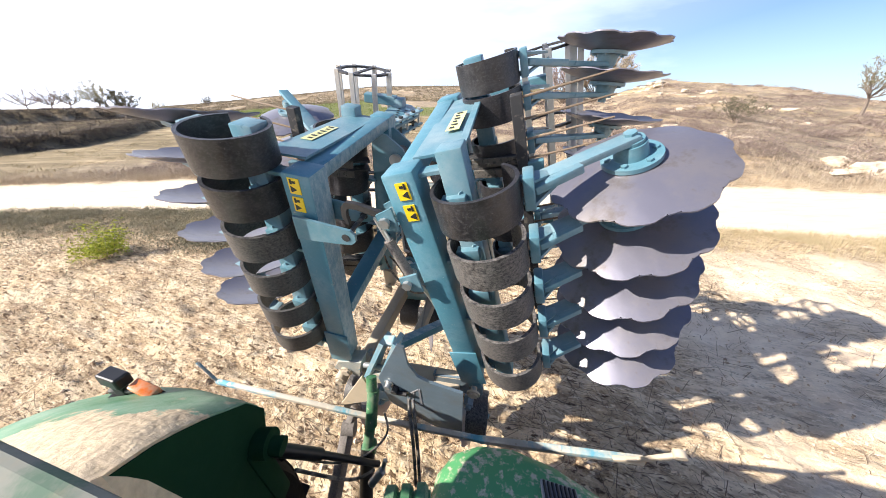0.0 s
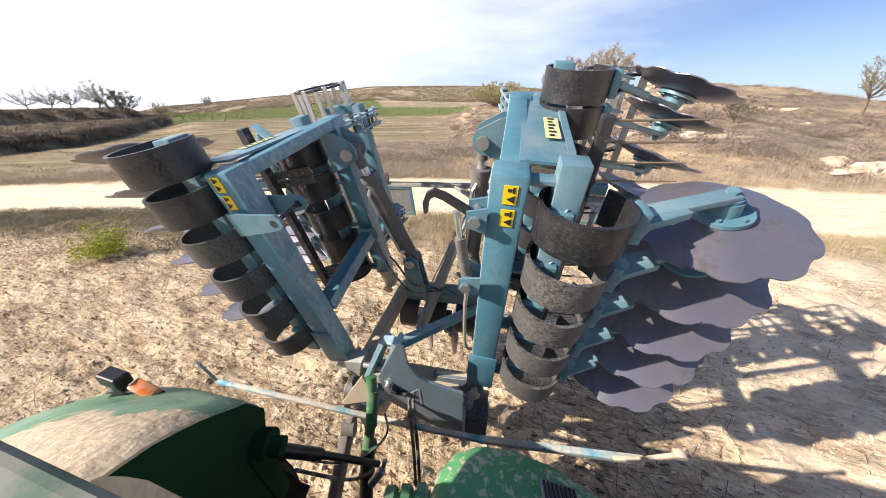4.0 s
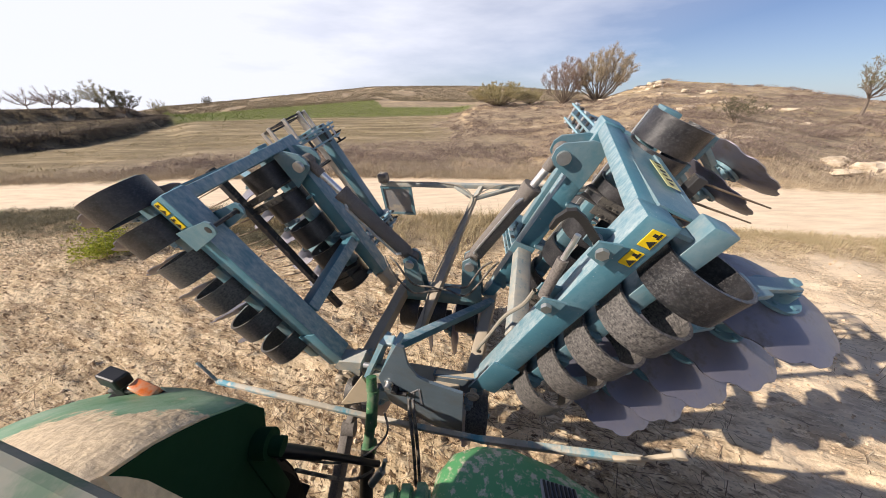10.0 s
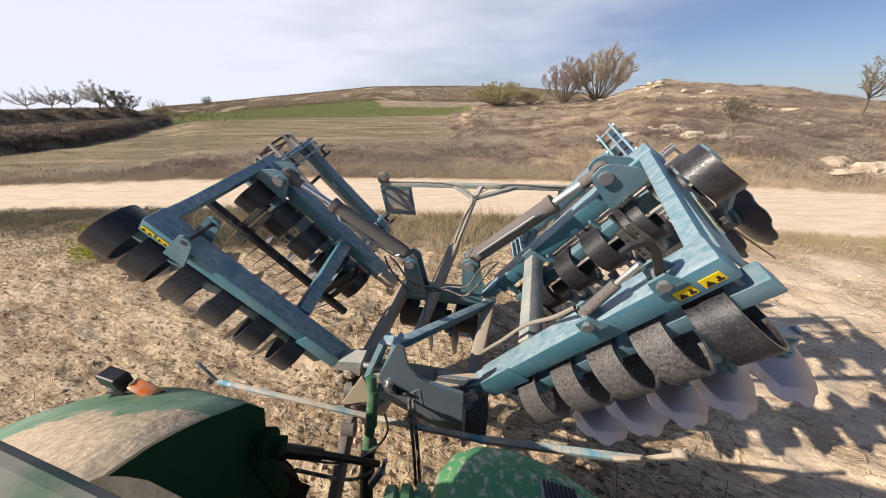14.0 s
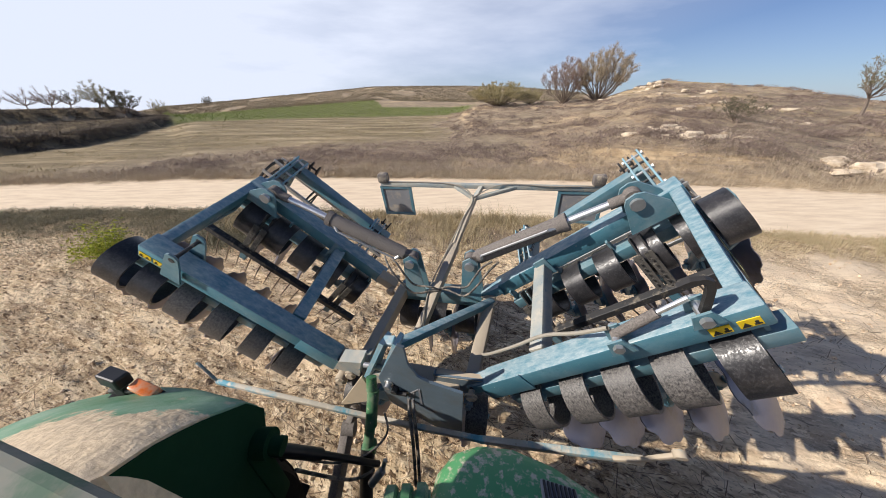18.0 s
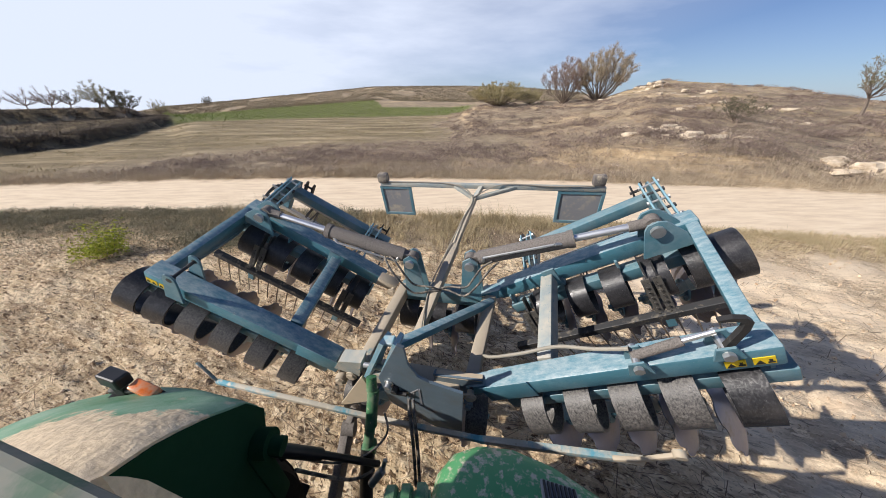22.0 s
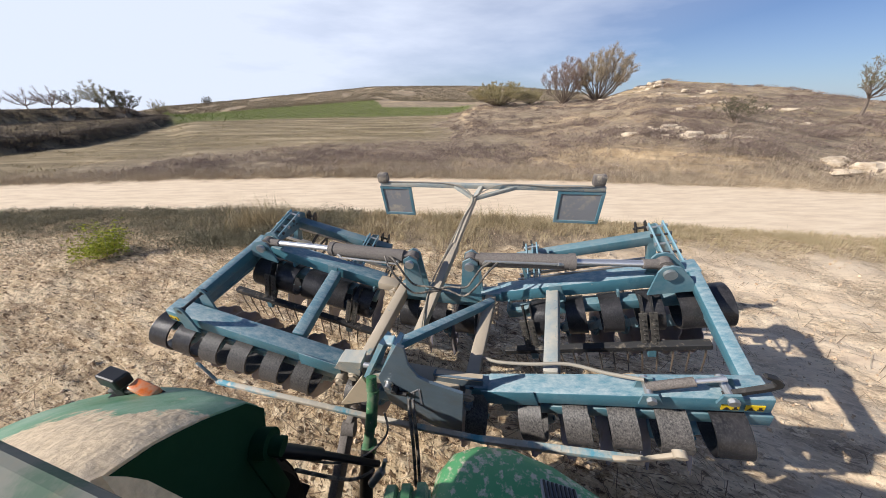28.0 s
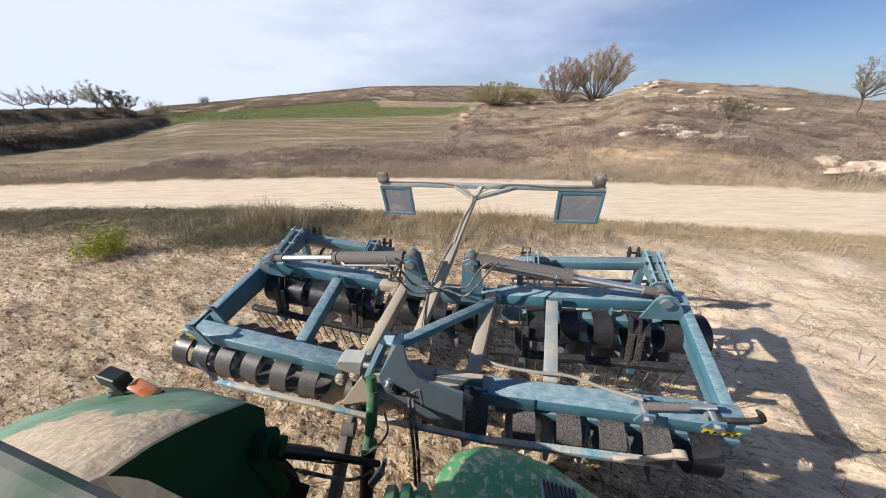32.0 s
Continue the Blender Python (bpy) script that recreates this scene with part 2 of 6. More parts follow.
green_crust = crusted(material("crusted_tractor_green", (0.085, 0.25, 0.13), 0.5, spots=(((0.24, 0.38, 0.27), 6.0, 0.48, 0.14), ((0.46, 0.40, 0.28), 14.0, 0.66, 0.05)), bump=0.15, bump_scale=60, tone=0.12, tone_scale=3), 1.14, -0.94)


def settled(m, dust, most):
    """Dust that lies in patches on the faces that point up in the thing's own space."""
    n, l = m.node_tree.nodes, m.node_tree.links
    bsdf = n["Principled BSDF"]
    tc, sep, up = n.new("ShaderNodeTexCoord"), n.new("ShaderNodeSeparateXYZ"), n.new("ShaderNodeMapRange")
    l.new(tc.outputs["Normal"], sep.inputs["Vector"])
    l.new(sep.outputs["Z"], up.inputs["Value"])
    up.inputs["From Min"].default_value, up.inputs["From Max"].default_value = 0.35, 0.8
    t, r, both, mixed = n.new("ShaderNodeTexNoise"), n.new("ShaderNodeMapRange"), n.new("ShaderNodeMath"), n.new("ShaderNodeMix")
    drawn = n.new("ShaderNodeMapping")                     # rain and straw draw the dust out along the beams
    drawn.inputs["Scale"].default_value = (0.45, 1.0, 1.0)
    t.inputs["Scale"].default_value, t.inputs["Detail"].default_value, t.inputs["Roughness"].default_value = 30.0, 12.0, 0.78
    l.new(tc.outputs["Object"], drawn.inputs["Vector"])
    l.new(drawn.outputs["Vector"], t.inputs["Vector"])
    l.new(t.outputs["Fac"], r.inputs["Value"])
    r.inputs["From Min"].default_value, r.inputs["From Max"].default_value, r.inputs["To Max"].default_value = 0.40, 0.66, most
    r.inputs["To Min"].default_value = 0.12 * most
    both.operation = "MULTIPLY"
    l.new(up.outputs["Result"], both.inputs[0])
    l.new(r.outputs["Result"], both.inputs[1])
    mixed.data_type = "RGBA"
    mixed.inputs["B"].default_value = (*dust, 1)
    l.new(both.outputs["Value"], mixed.inputs["Factor"])
    l.new(bsdf.inputs["Base Color"].links[0].from_socket, mixed.inputs["A"])
    l.new(mixed.outputs["Result"], bsdf.inputs["Base Color"])


settled(teal_dusty, (0.42, 0.47, 0.48), 0.85)
settled(teal, (0.36, 0.37, 0.34), 0.45)

# weak sheen; also keeps the shade painted into the green near black
for m in (green_shaded, tyre_rubber, grey_pillar):
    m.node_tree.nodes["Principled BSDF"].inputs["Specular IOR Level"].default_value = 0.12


# ---- mesh helpers ----
def part(name, bm, mat, parent, label="", smooth=False, loc=(0, 0, 0)):
    """Links a bmesh as one mesh object under a thing or a part."""
    bmesh.ops.recalc_face_normals(bm, faces=bm.faces[:])
    me = bpy.data.meshes.new(name)
    bm.to_mesh(me)
    bm.free()
    if smooth:
        for p in me.polygons:
            p.use_smooth = True
        me.set_sharp_from_angle(angle=radians(38))
    me.materials.append(mat)
    ob = new(name, me)
    ob.parent = parent
    ob.location = loc
    if label:
        ob["label"] = label
    return ob


def twin(name, me, parent, m, label=""):
    """An object of its own on mesh data that alike pieces share."""
    ob = new(name, me)
    ob.parent = parent
    ob.matrix_basis = m
    if label:
        ob["label"] = label
    return ob


def box(bm, x0, x1, y0, y1, z0, z1, bev=0.0, m=None):
    r = bmesh.ops.create_cube(bm, size=1.0, matrix=Matrix.LocRotScale(((x0 + x1) / 2, (y0 + y1) / 2, (z0 + z1) / 2), None, (abs(x1 - x0), abs(y1 - y0), abs(z1 - z0))))
    vs = r["verts"]
    if m is not None:
        bmesh.ops.transform(bm, matrix=m, verts=vs)
    if bev:
        es = list({e for v in vs for e in v.link_edges})
        bmesh.ops.bevel(bm, geom=es, offset=bev, segments=2, affect="EDGES", profile=0.5)
    return vs


def bar(bm, p, q, w, h, bev=0.004, up=(0, 0, 1)):
    """A box bar from p to q, w wide and h high."""
    p, q = Vector(p), Vector(q)
    z = (q - p).normalized()
    x = Vector(up).cross(z).normalized()
    y = z.cross(x)
    rot = Matrix((x, y, z)).transposed().to_4x4()
    L = (q - p).length
    return box(bm, -w / 2, w / 2, -h / 2, h / 2, 0, L, bev, Matrix.Translation(p) @ rot)


def rod(bm, p, q, r, seg=12, r2=None):
    p, q = Vector(p), Vector(q)
    d = q - p
    m = Matrix.Translation((p + q) / 2) @ d.to_track_quat("Z", "Y").to_matrix().to_4x4()
    return bmesh.ops.create_cone(bm, cap_ends=True, segments=seg, radius1=r, radius2=r if r2 is None else r2, depth=d.length, matrix=m)["verts"]


def plate(bm, pts, thick):
    """A flat plate from a polygon of points, with a thickness along its normal."""
    vs = [bm.verts.new(p) for p in pts]
    f = bm.faces.new(vs)
    f.normal_update()
    n = f.normal.copy()
    r = bmesh.ops.extrude_face_region(bm, geom=[f])
    bmesh.ops.translate(bm, vec=n * thick, verts=[v for v in r["geom"] if isinstance(v, bmesh.types.BMVert)])


def hose(name, pts, r, mat, parent, label=""):
    """A bent hose through points, as a swept tube."""
    pts = [Vector(p) for p in pts]
    fine = []
    for i in range(len(pts) - 1):
        a, b, c, d = pts[max(i - 1, 0)], pts[i], pts[i + 1], pts[min(i + 2, len(pts) - 1)]
        for k in range(6):
            t = k / 6
            fine.append(0.5 * ((2 * b) + (c - a) * t + (2 * a - 5 * b + 4 * c - d) * t * t + (3 * b - a - 3 * c + d) * t ** 3))
    fine.append(pts[-1])
    bm = bmesh.new()
    last = None
    for i, p in enumerate(fine):
        d = (fine[min(i + 1, len(fine) - 1)] - fine[max(i - 1, 0)]).normalized()
        rot = d.to_track_quat("Z", "Y").to_matrix()
        ring = [bm.verts.new(p + rot @ Vector((r * math.cos(a), r * math.sin(a), 0))) for a in [2 * math.pi * k / 8 for k in range(8)]]
        if last:
            for k in range(8):
                bm.faces.new((last[k], last[(k + 1) % 8], ring[(k + 1) % 8], ring[k]))
        last = ring
    return part(name, bm, mat, parent, label, smooth=True)


def mesh_of(bm, name, mat, smooth=True):
    bmesh.ops.recalc_face_normals(bm, faces=bm.faces[:])
    me = bpy.data.meshes.new(name)
    bm.to_mesh(me)
    bm.free()
    if smooth:
        for p in me.polygons:
            p.use_smooth = True
        me.set_sharp_from_angle(angle=radians(35))
    me.materials.append(mat)
    return me


def ease(a, b, x):
    k = max(0.0, min(1.0, (x - a) / (b - a)))
    return k * k * (3 - 2 * k)


# ---- ground ----
AZ = (-180, -75, -55, -44, -41, -30, -17, -8, 1.5, 3.5, 6, 10, 20, 26, 28, 31, 34, 41, 48, 54, 75, 180)
H55 = (0.6, 1.6, 1.95, 1.2, 0.55, 0.5, 0.42, 0.4, 0.5, 0.8, 1.75, 2.15, 2.45, 2.85, 3.2, 4.1, 4.9, 4.2, 3.25, 2.2, 1.0, 0.6)
AZ2 = (-180, -75, -55, -44, -41, -34, -28, -21, -14, -11.5, -3, 5, 12, 20, 28, 32, 41, 48, 54, 75, 180)
H120 = (0, 0, -1.5, -0.8, -0.35, 0.2, 1.0, 1.8, 2.65, 2.95, 2.4, 1.9, 1.8, 1.6, 2, 2, 1.5, 1, 0, 0, 0)
H260 = (0, -8, -8, -2, 0.9, 3.4, 5.9, 8.5, 11.2, 12.2, 12.4, 12.0, 11.0, 8.0, 4, 2, 0, -3, -6, -4, 0)


def near_edge(x):
    x = max(-16, min(16, x))
    return 7.05 - 0.135 * x - 0.006 * x * x


def far_edge(x):
    x = max(-18, min(18, x))
    return 11.05 - 0.10 * x - 0.0072 * x * x


def scarps(az):
    """How far off the feet of the two terrace steps lie."""
    r1 = np.interp(az, (-60, -56, -50.7, -47, -43.6, -41), (32, 33, 35, 40, 51, 60))
    return r1, np.interp(az, (-56, -46, -42), (49, 59, 63))


def vine_far(az):
    """How far off the upper edge of the vineyard lies."""
    return float(np.interp(az, (-42, -12, -10.5, 5), (116, 116, 80, 78)))


def terrain(x, y):
    r = math.hypot(x, y)
    az = math.degrees(math.atan2(x, y))
    h55, h120, h260 = np.interp(az, AZ, H55), np.interp(az, AZ2, H120), np.interp(az, AZ2, H260)
    left = ease(-38.5, -42, az) * ease(-110, -80, az)
    rough = 0.0
    if r < 13.5:
        z = 0.0
    elif r < 55:
        k = ease(13.5, 55, r)
        right = ease(12, 28, az) * ease(110, 70, az)
        bank = 0.18 * ease(13.5, 15.5, r) + 0.82 * ((r - 13.5) / 41.5) ** 0.9
        k = k * (1 - right) + bank * right
        z = h55 * k
        rough = 0.25 * right * ease(14, 25, r)
    elif r < 120:
        z = h55 + (h120 - h55) * ease(55, 120, r)
    elif r < 260:
        z = h120 + (h260 - h120) * ease(120, 260, r)
    else:
        z = h260 + (-45 - h260) * ease(260, 1600, r)
    if left and r < 120:
        r1, r2 = scarps(az)
        step = ease(r1, r1 + 1.0, r) * 0.85 + 0.25 * ease(r1 + 1, r2, r) + 1.2 * ease(r2, r2 + 1.6, r) * ease(-42.5, -45, az)
        z = z * (1 - left) + left * (step * ease(110, 75, r) + h120 * ease(75, 110, r))
    if r > 14:
        z += rough * 1.4 * (noise.noise((x * 0.22, y * 0.22, 0)) + 0.6 * noise.noise((x * 0.6, y * 0.6, 3)))
        z += 0.10 * ease(14, 30, r) * noise.noise((x * 0.3, y * 0.3, 7))
    yn, yf = near_edge(x), far_edge(x)
    if r < 60:
        z *= ease(yf - 0.2, yf + 2.2, y)
        on_road = ease(yn - 0.5, yn + 0.2, y) * ease(yf + 0.5, yf - 0.1, y)
        bumps = 0.05 * noise.noise((x * 0.9, y * 0.9, 1)) + 0.03 * noise.noise((x * 2.6, y * 2.6, 2))
        rows = 0.045 * noise.noise((x * 1.7 - y * 0.7, y * 6.0 + x * 2.4, 6))
        clods = rows + 0.026 * noise.noise((x * 6, y * 6, 4)) + 0.024 * noise.noise((x * 14, y * 14, 5))
        z += (bumps + clods * ease(16, 9, r)) * (1 - on_road) + 0.03 * on_road
        z += 0.10 * ease(yf, yf + 1.2, y) * ease(40, 20, r)
    return z


def ground_material():
    m = bpy.data.materials.new("dry_earth")
    m.use_nodes = True
    n, l = m.node_tree.nodes, m.node_tree.links
    bsdf = n["Principled BSDF"]
    bsdf.inputs["Roughness"].default_value = 0.95
    bsdf.inputs["Specular IOR Level"].default_value = 0.15
    att = n.new("ShaderNodeVertexColor")
    att.layer_name = "zone"
    split = n.new("ShaderNodeSeparateColor")
    l.new(att.outputs["Color"], split.inputs["Color"])
    geo = n.new("ShaderNodeNewGeometry")

    def noise_at(scale, detail=8.0, rough=0.65, stretch=None, turn=0):
        t = n.new("ShaderNodeTexNoise")
        t.inputs["Scale"].default_value, t.inputs["Detail"].default_value, t.inputs["Roughness"].default_value = scale, detail, rough
        if stretch:
            mp = n.new("ShaderNodeMapping")
            mp.vector_type = "TEXTURE"                     # drawn out along the run of the tillage
            mp.inputs["Scale"].default_value = [1 / q for q in stretch]
            mp.inputs["Rotation"].default_value = (0, 0, radians(turn))
            l.new(geo.outputs["Position"], mp.inputs["Vector"])
            l.new(mp.outputs["Vector"], t.inputs["Vector"])
        else:
            l.new(geo.outputs["Position"], t.inputs["Vector"])
        return t.outputs["Fac"]

    def ramp_of(fac, *stops):
        r = n.new("ShaderNodeValToRGB")
        els = r.color_ramp.elements
        while len(els) < len(stops):
            els.new(0.5)
        for e, (p, c) in zip(els, stops):
            e.position, e.color = p, (*c, 1)
        l.new(fac, r.inputs["Fac"])
        return r.outputs["Color"]

    def mix(fac, a, b):
        x = n.new("ShaderNodeMix")
        x.data_type = "RGBA"
        l.new(fac, x.inputs["Factor"])
        l.new(a, x.inputs["A"])
        l.new(b, x.inputs["B"])
        return x.outputs["Result"]

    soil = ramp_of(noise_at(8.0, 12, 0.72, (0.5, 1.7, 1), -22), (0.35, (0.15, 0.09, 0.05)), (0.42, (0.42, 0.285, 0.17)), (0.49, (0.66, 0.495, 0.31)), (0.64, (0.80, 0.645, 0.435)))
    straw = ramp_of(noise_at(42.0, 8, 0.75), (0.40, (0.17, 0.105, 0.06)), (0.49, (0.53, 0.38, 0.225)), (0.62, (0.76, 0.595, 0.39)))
    patch = n.new("ShaderNodeMapRange")
    patch.inputs["From Min"].default_value, patch.inputs["From Max"].default_value = 0.44, 0.58
    patch.inputs["To Max"].default_value = 0.8
    l.new(noise_at(1.6), patch.inputs["Value"])
    soil = mix(patch.outputs["Result"], soil, straw)
    for tint, lo, hi, scale, most in (((0.90, 0.72, 0.49), 0.50, 0.58, 2.2, 0.8), ((0.36, 0.24, 0.15), 0.47, 0.40, 2.6, 0.55)):
        area = n.new("ShaderNodeMapRange")                 # pale crust here, dark trampled straw there
        area.inputs["From Min"].default_value, area.inputs["From Max"].default_value = lo, hi
        area.inputs["To Max"].default_value = most
        l.new(noise_at(scale, 9, 0.66, (0.5, 2.1, 1), -22), area.inputs["Value"])
        flat = n.new("ShaderNodeRGB")
        flat.outputs[0].default_value = (*tint, 1)
        soil = mix(area.outputs["Result"], soil, flat.outputs[0])
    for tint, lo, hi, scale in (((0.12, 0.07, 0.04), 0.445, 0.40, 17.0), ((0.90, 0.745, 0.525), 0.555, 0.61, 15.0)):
        edge = n.new("ShaderNodeMapRange")                 # shade of the crumb gaps painted dark, lit crumb tops painted pale
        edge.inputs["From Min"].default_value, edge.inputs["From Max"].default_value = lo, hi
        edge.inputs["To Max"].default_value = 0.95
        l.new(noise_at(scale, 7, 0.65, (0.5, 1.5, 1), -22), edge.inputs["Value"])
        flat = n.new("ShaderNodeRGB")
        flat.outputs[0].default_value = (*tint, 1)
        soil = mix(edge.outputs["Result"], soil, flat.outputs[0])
    road = ramp_of(noise_at(3.0, 10, 0.65, (0.35, 1.6, 1)), (0.30, (0.66, 0.51, 0.365)), (0.55, (0.80, 0.65, 0.47)), (0.75, (0.87, 0.73, 0.555)))
    scrub = ramp_of(noise_at(1.1, 12, 0.80), (0.34, (0.15, 0.11, 0.08)), (0.48, (0.30, 0.235, 0.165)), (0.58, (0.43, 0.34, 0.235)), (0.70, (0.58, 0.47, 0.33)))
    band = n.new("ShaderNodeMapRange")                     # ochre ledges that follow the slope
    band.inputs["From Min"].default_value, band.inputs["From Max"].default_value = 0.50, 0.62
    band.inputs["To Max"].default_value = 0.8
    l.new(noise_at(1.0, 8, 0.65, (0.10, 0.10, 2.2)), band.inputs["Value"])
    ochre = ramp_of(noise_at(2.5, 10, 0.75), (0.36, (0.40, 0.28, 0.16)), (0.60, (0.70, 0.53, 0.33)))
    scrub = mix(band.outputs["Result"], scrub, ochre)
    field = ramp_of(noise_at(0.35, 10, 0.72, (0.35, 1.6, 1)), (0.34, (0.14, 0.11, 0.065)), (0.48, (0.26, 0.205, 0.12)), (0.58, (0.38, 0.30, 0.185)), (0.68, (0.62, 0.50, 0.34)))
    green = ramp_of(noise_at(0.5, 8, 0.7, (0.4, 1.4, 1)), (0.35, (0.085, 0.11, 0.03)), (0.65, (0.19, 0.215, 0.065)))
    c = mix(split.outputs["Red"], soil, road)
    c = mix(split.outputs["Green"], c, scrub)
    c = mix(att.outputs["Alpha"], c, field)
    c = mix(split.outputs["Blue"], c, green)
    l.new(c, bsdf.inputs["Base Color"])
    b = n.new("ShaderNodeBump")
    b.inputs["Strength"].default_value, b.inputs["Distance"].default_value = 1.0, 0.07
    calm = n.new("ShaderNodeMapRange")                     # the track is packed smooth
    calm.inputs["To Min"].default_value, calm.inputs["To Max"].default_value = 1.0, 0.15
    l.new(split.outputs["Red"], calm.inputs["Value"])
    l.new(calm.outputs["Result"], b.inputs["Strength"])
    l.new(noise_at(16.0, 12, 0.70), b.inputs["Height"])
    l.new(b.outputs["Normal"], bsdf.inputs["Normal"])
    return m


def build_ground():
    radii = [0.0]
    r = 0.35
    while r < 3200:
        radii.append(r)
        r *= 1.018 if r < 10 else 1.03 if r < 16 else 1.04
    angles = []
    a = -180.0
    while a < 180:
        angles.append(a)
        a += 0.45 if -66 <= a < 72 else 4.0
    na = len(angles)
    verts, zones = [], []
    for r in radii:
        for a in angles:
            x, y = r * math.sin(radians(a)), r * math.cos(radians(a))
            verts.append((x, y, terrain(x, y)))
            yn, yf = near_edge(x), far_edge(x)
            wob = 0.35 * noise.noise((x * 0.8, y * 0.8, 9)) + 0.2 * noise.noise((x * 2.4, y * 2.4, 8))
            road = ease(yn - 0.35, yn + 0.25, y + wob) * ease(yf + 0.3, yf - 0.2, y + wob) if r < 400 else 0
            scrub = ease(yf - 0.1, yf + 0.7, y + wob) if r < 400 else 1
            verge = ease(yn - 2.0, yn - 1.2, y + wob) * ease(yn + 0.1, yn - 0.5, y + wob) * (0.95 if x < 4 else 0.3)
            scrub = max(scrub, verge)
            pale = ease(17, 30, r) * ease(95, 60, r) * max(0, noise.noise((x * 0.06, y * 0.15, 5)))
            bound = 6 * noise.noise((x * 0.10, y * 0.10, 3))
            field = ease(18 + 5 * wob, 27 + 5 * wob, r) * ease(60, 56, r) * ease(3 + bound, -4 + bound, a) * ease(-64, -58, a) * 0.9
            green = 0.85 * ease(52, 55, r) * ease(vine_far(a) + 6, vine_far(a), r) * ease(-42, -40, a) * ease(7, 4, a)
            pale_soil = 0.78 * ease(1.7, 3.4, x + 1.5 * wob) * ease(yn - 0.3, yn - 1.4, y + wob)
            road = max(road, pale_soil * (0.75 + 0.8 * noise.noise((x * 1.3, y * 1.3, 14))))
            zones.append((road, max(0, scrub - 0.6 * pale), green, field))
    faces = []
    for i in range(len(radii) - 1):
        for j in range(na):
            k = (j + 1) % na
            q = (i * na + j, i * na + k, (i + 1) * na + k, (i + 1) * na + j)
            faces.append(q if i else (q[0], q[2], q[3]))
    me = bpy.data.meshes.new("ground")
    me.from_pydata(verts, [], faces)
    col = me.color_attributes.new("zone", "FLOAT_COLOR", "POINT")
    col.data.foreach_set("color", [c for z in zones for c in z])
    for p in me.polygons:
        p.use_smooth = True
    me.materials.append(ground_material())
    ob = new("ground", me)
    tagged(ob, "pale dry tilled earth with a dusty track and scrub hills", "ground", kind="structure")


build_ground()

# ---- plants and stones ----
def leaf_material(name, *stops, rough=0.8):
    """Plant colours that change from piece to piece."""
    m = bpy.data.materials.new(name)
    m.use_nodes = True
    n, l = m.node_tree.nodes, m.node_tree.links
    geo = n.new("ShaderNodeNewGeometry")
    r = n.new("ShaderNodeValToRGB")
    els = r.color_ramp.elements
    while len(els) < len(stops):
        els.new(0.5)
    for i, (e, c) in enumerate(zip(els, stops)):
        e.position, e.color = i / (len(stops) - 1), (*c, 1)
    l.new(geo.outputs["Random Per Island"], r.inputs["Fac"])
    l.new(r.outputs["Color"], n["Principled BSDF"].inputs["Base Color"])
    n["Principled BSDF"].inputs["Roughness"].default_value = rough
    n["Principled BSDF"].inputs["Specular IOR Level"].default_value = 0.2
    return m


dry_grass = leaf_material("dry_grass", (0.30, 0.235, 0.165), (0.42, 0.335, 0.24), (0.56, 0.46, 0.335), (0.36, 0.285, 0.20))
verge_leaf = leaf_material("verge_grass", (0.29, 0.225, 0.13), (0.43, 0.345, 0.20), (0.58, 0.475, 0.31), (0.37, 0.30, 0.17))
scrub_leaf = leaf_material("scrub", (0.22, 0.165, 0.135), (0.33, 0.255, 0.205), (0.43, 0.34, 0.265), (0.52, 0.42, 0.31))
mound_leaf = leaf_material("mounds", (0.155, 0.115, 0.095), (0.24, 0.18, 0.15), (0.33, 0.255, 0.205))
sage_leaf = leaf_material("sage_weeds", (0.10, 0.092, 0.055), (0.19, 0.17, 0.105), (0.33, 0.29, 0.20))
field_leaf = leaf_material("field_weeds", (0.24, 0.20, 0.10), (0.34, 0.285, 0.155), (0.43, 0.355, 0.21), (0.54, 0.44, 0.29))
ridge_leaf = leaf_material("ridge_brush", (0.15, 0.12, 0.085), (0.23, 0.185, 0.125), (0.30, 0.24, 0.165), (0.17, 0.165, 0.09))
green_leaf = leaf_material("green_leaves", (0.22, 0.26, 0.03), (0.38, 0.42, 0.05), (0.55, 0.54, 0.10))
vine_leaf = leaf_material("vine_leaves", (0.105, 0.145, 0.035), (0.18, 0.23, 0.055), (0.26, 0.305, 0.09))
autumn_leaf = leaf_material("autumn_leaves", (0.27, 0.215, 0.155), (0.39, 0.32, 0.23), (0.50, 0.42, 0.30))
bare_twig = leaf_material("bare_twigs", (0.20, 0.145, 0.13), (0.30, 0.225, 0.195), (0.40, 0.30, 0.24))
dark_leaf = leaf_material("dark_leaves", (0.06, 0.06, 0.04), (0.12, 0.11, 0.065), (0.19, 0.165, 0.10))
olive_leaf = leaf_material("olive_leaves", (0.25, 0.22, 0.11), (0.37, 0.32, 0.17), (0.50, 0.43, 0.26))
bank_leaf = leaf_material("shade_dark_bank_brush", (0.085, 0.07, 0.06), (0.15, 0.12, 0.095), (0.24, 0.19, 0.14))
straw_bits = leaf_material("straw", (0.13, 0.085, 0.055), (0.20, 0.135, 0.085), (0.30, 0.215, 0.14), (0.62, 0.51, 0.36))
clod_earth = leaf_material("clods", (0.40, 0.275, 0.17), (0.56, 0.415, 0.28), (0.68, 0.53, 0.375))
pale_rock = material("pale_limestone", (0.66, 0.55, 0.41), 0.9, spots=(((0.40, 0.30, 0.20), 2.5, 0.56, 0.1),), bump=0.6, bump_scale=6, tone=0.25, tone_scale=1.5, coords="World")
bark = material("bark", (0.19, 0.15, 0.12), 0.9, bump=0.4, bump_scale=30, tone=0.3)

rnd = random.Random(7)


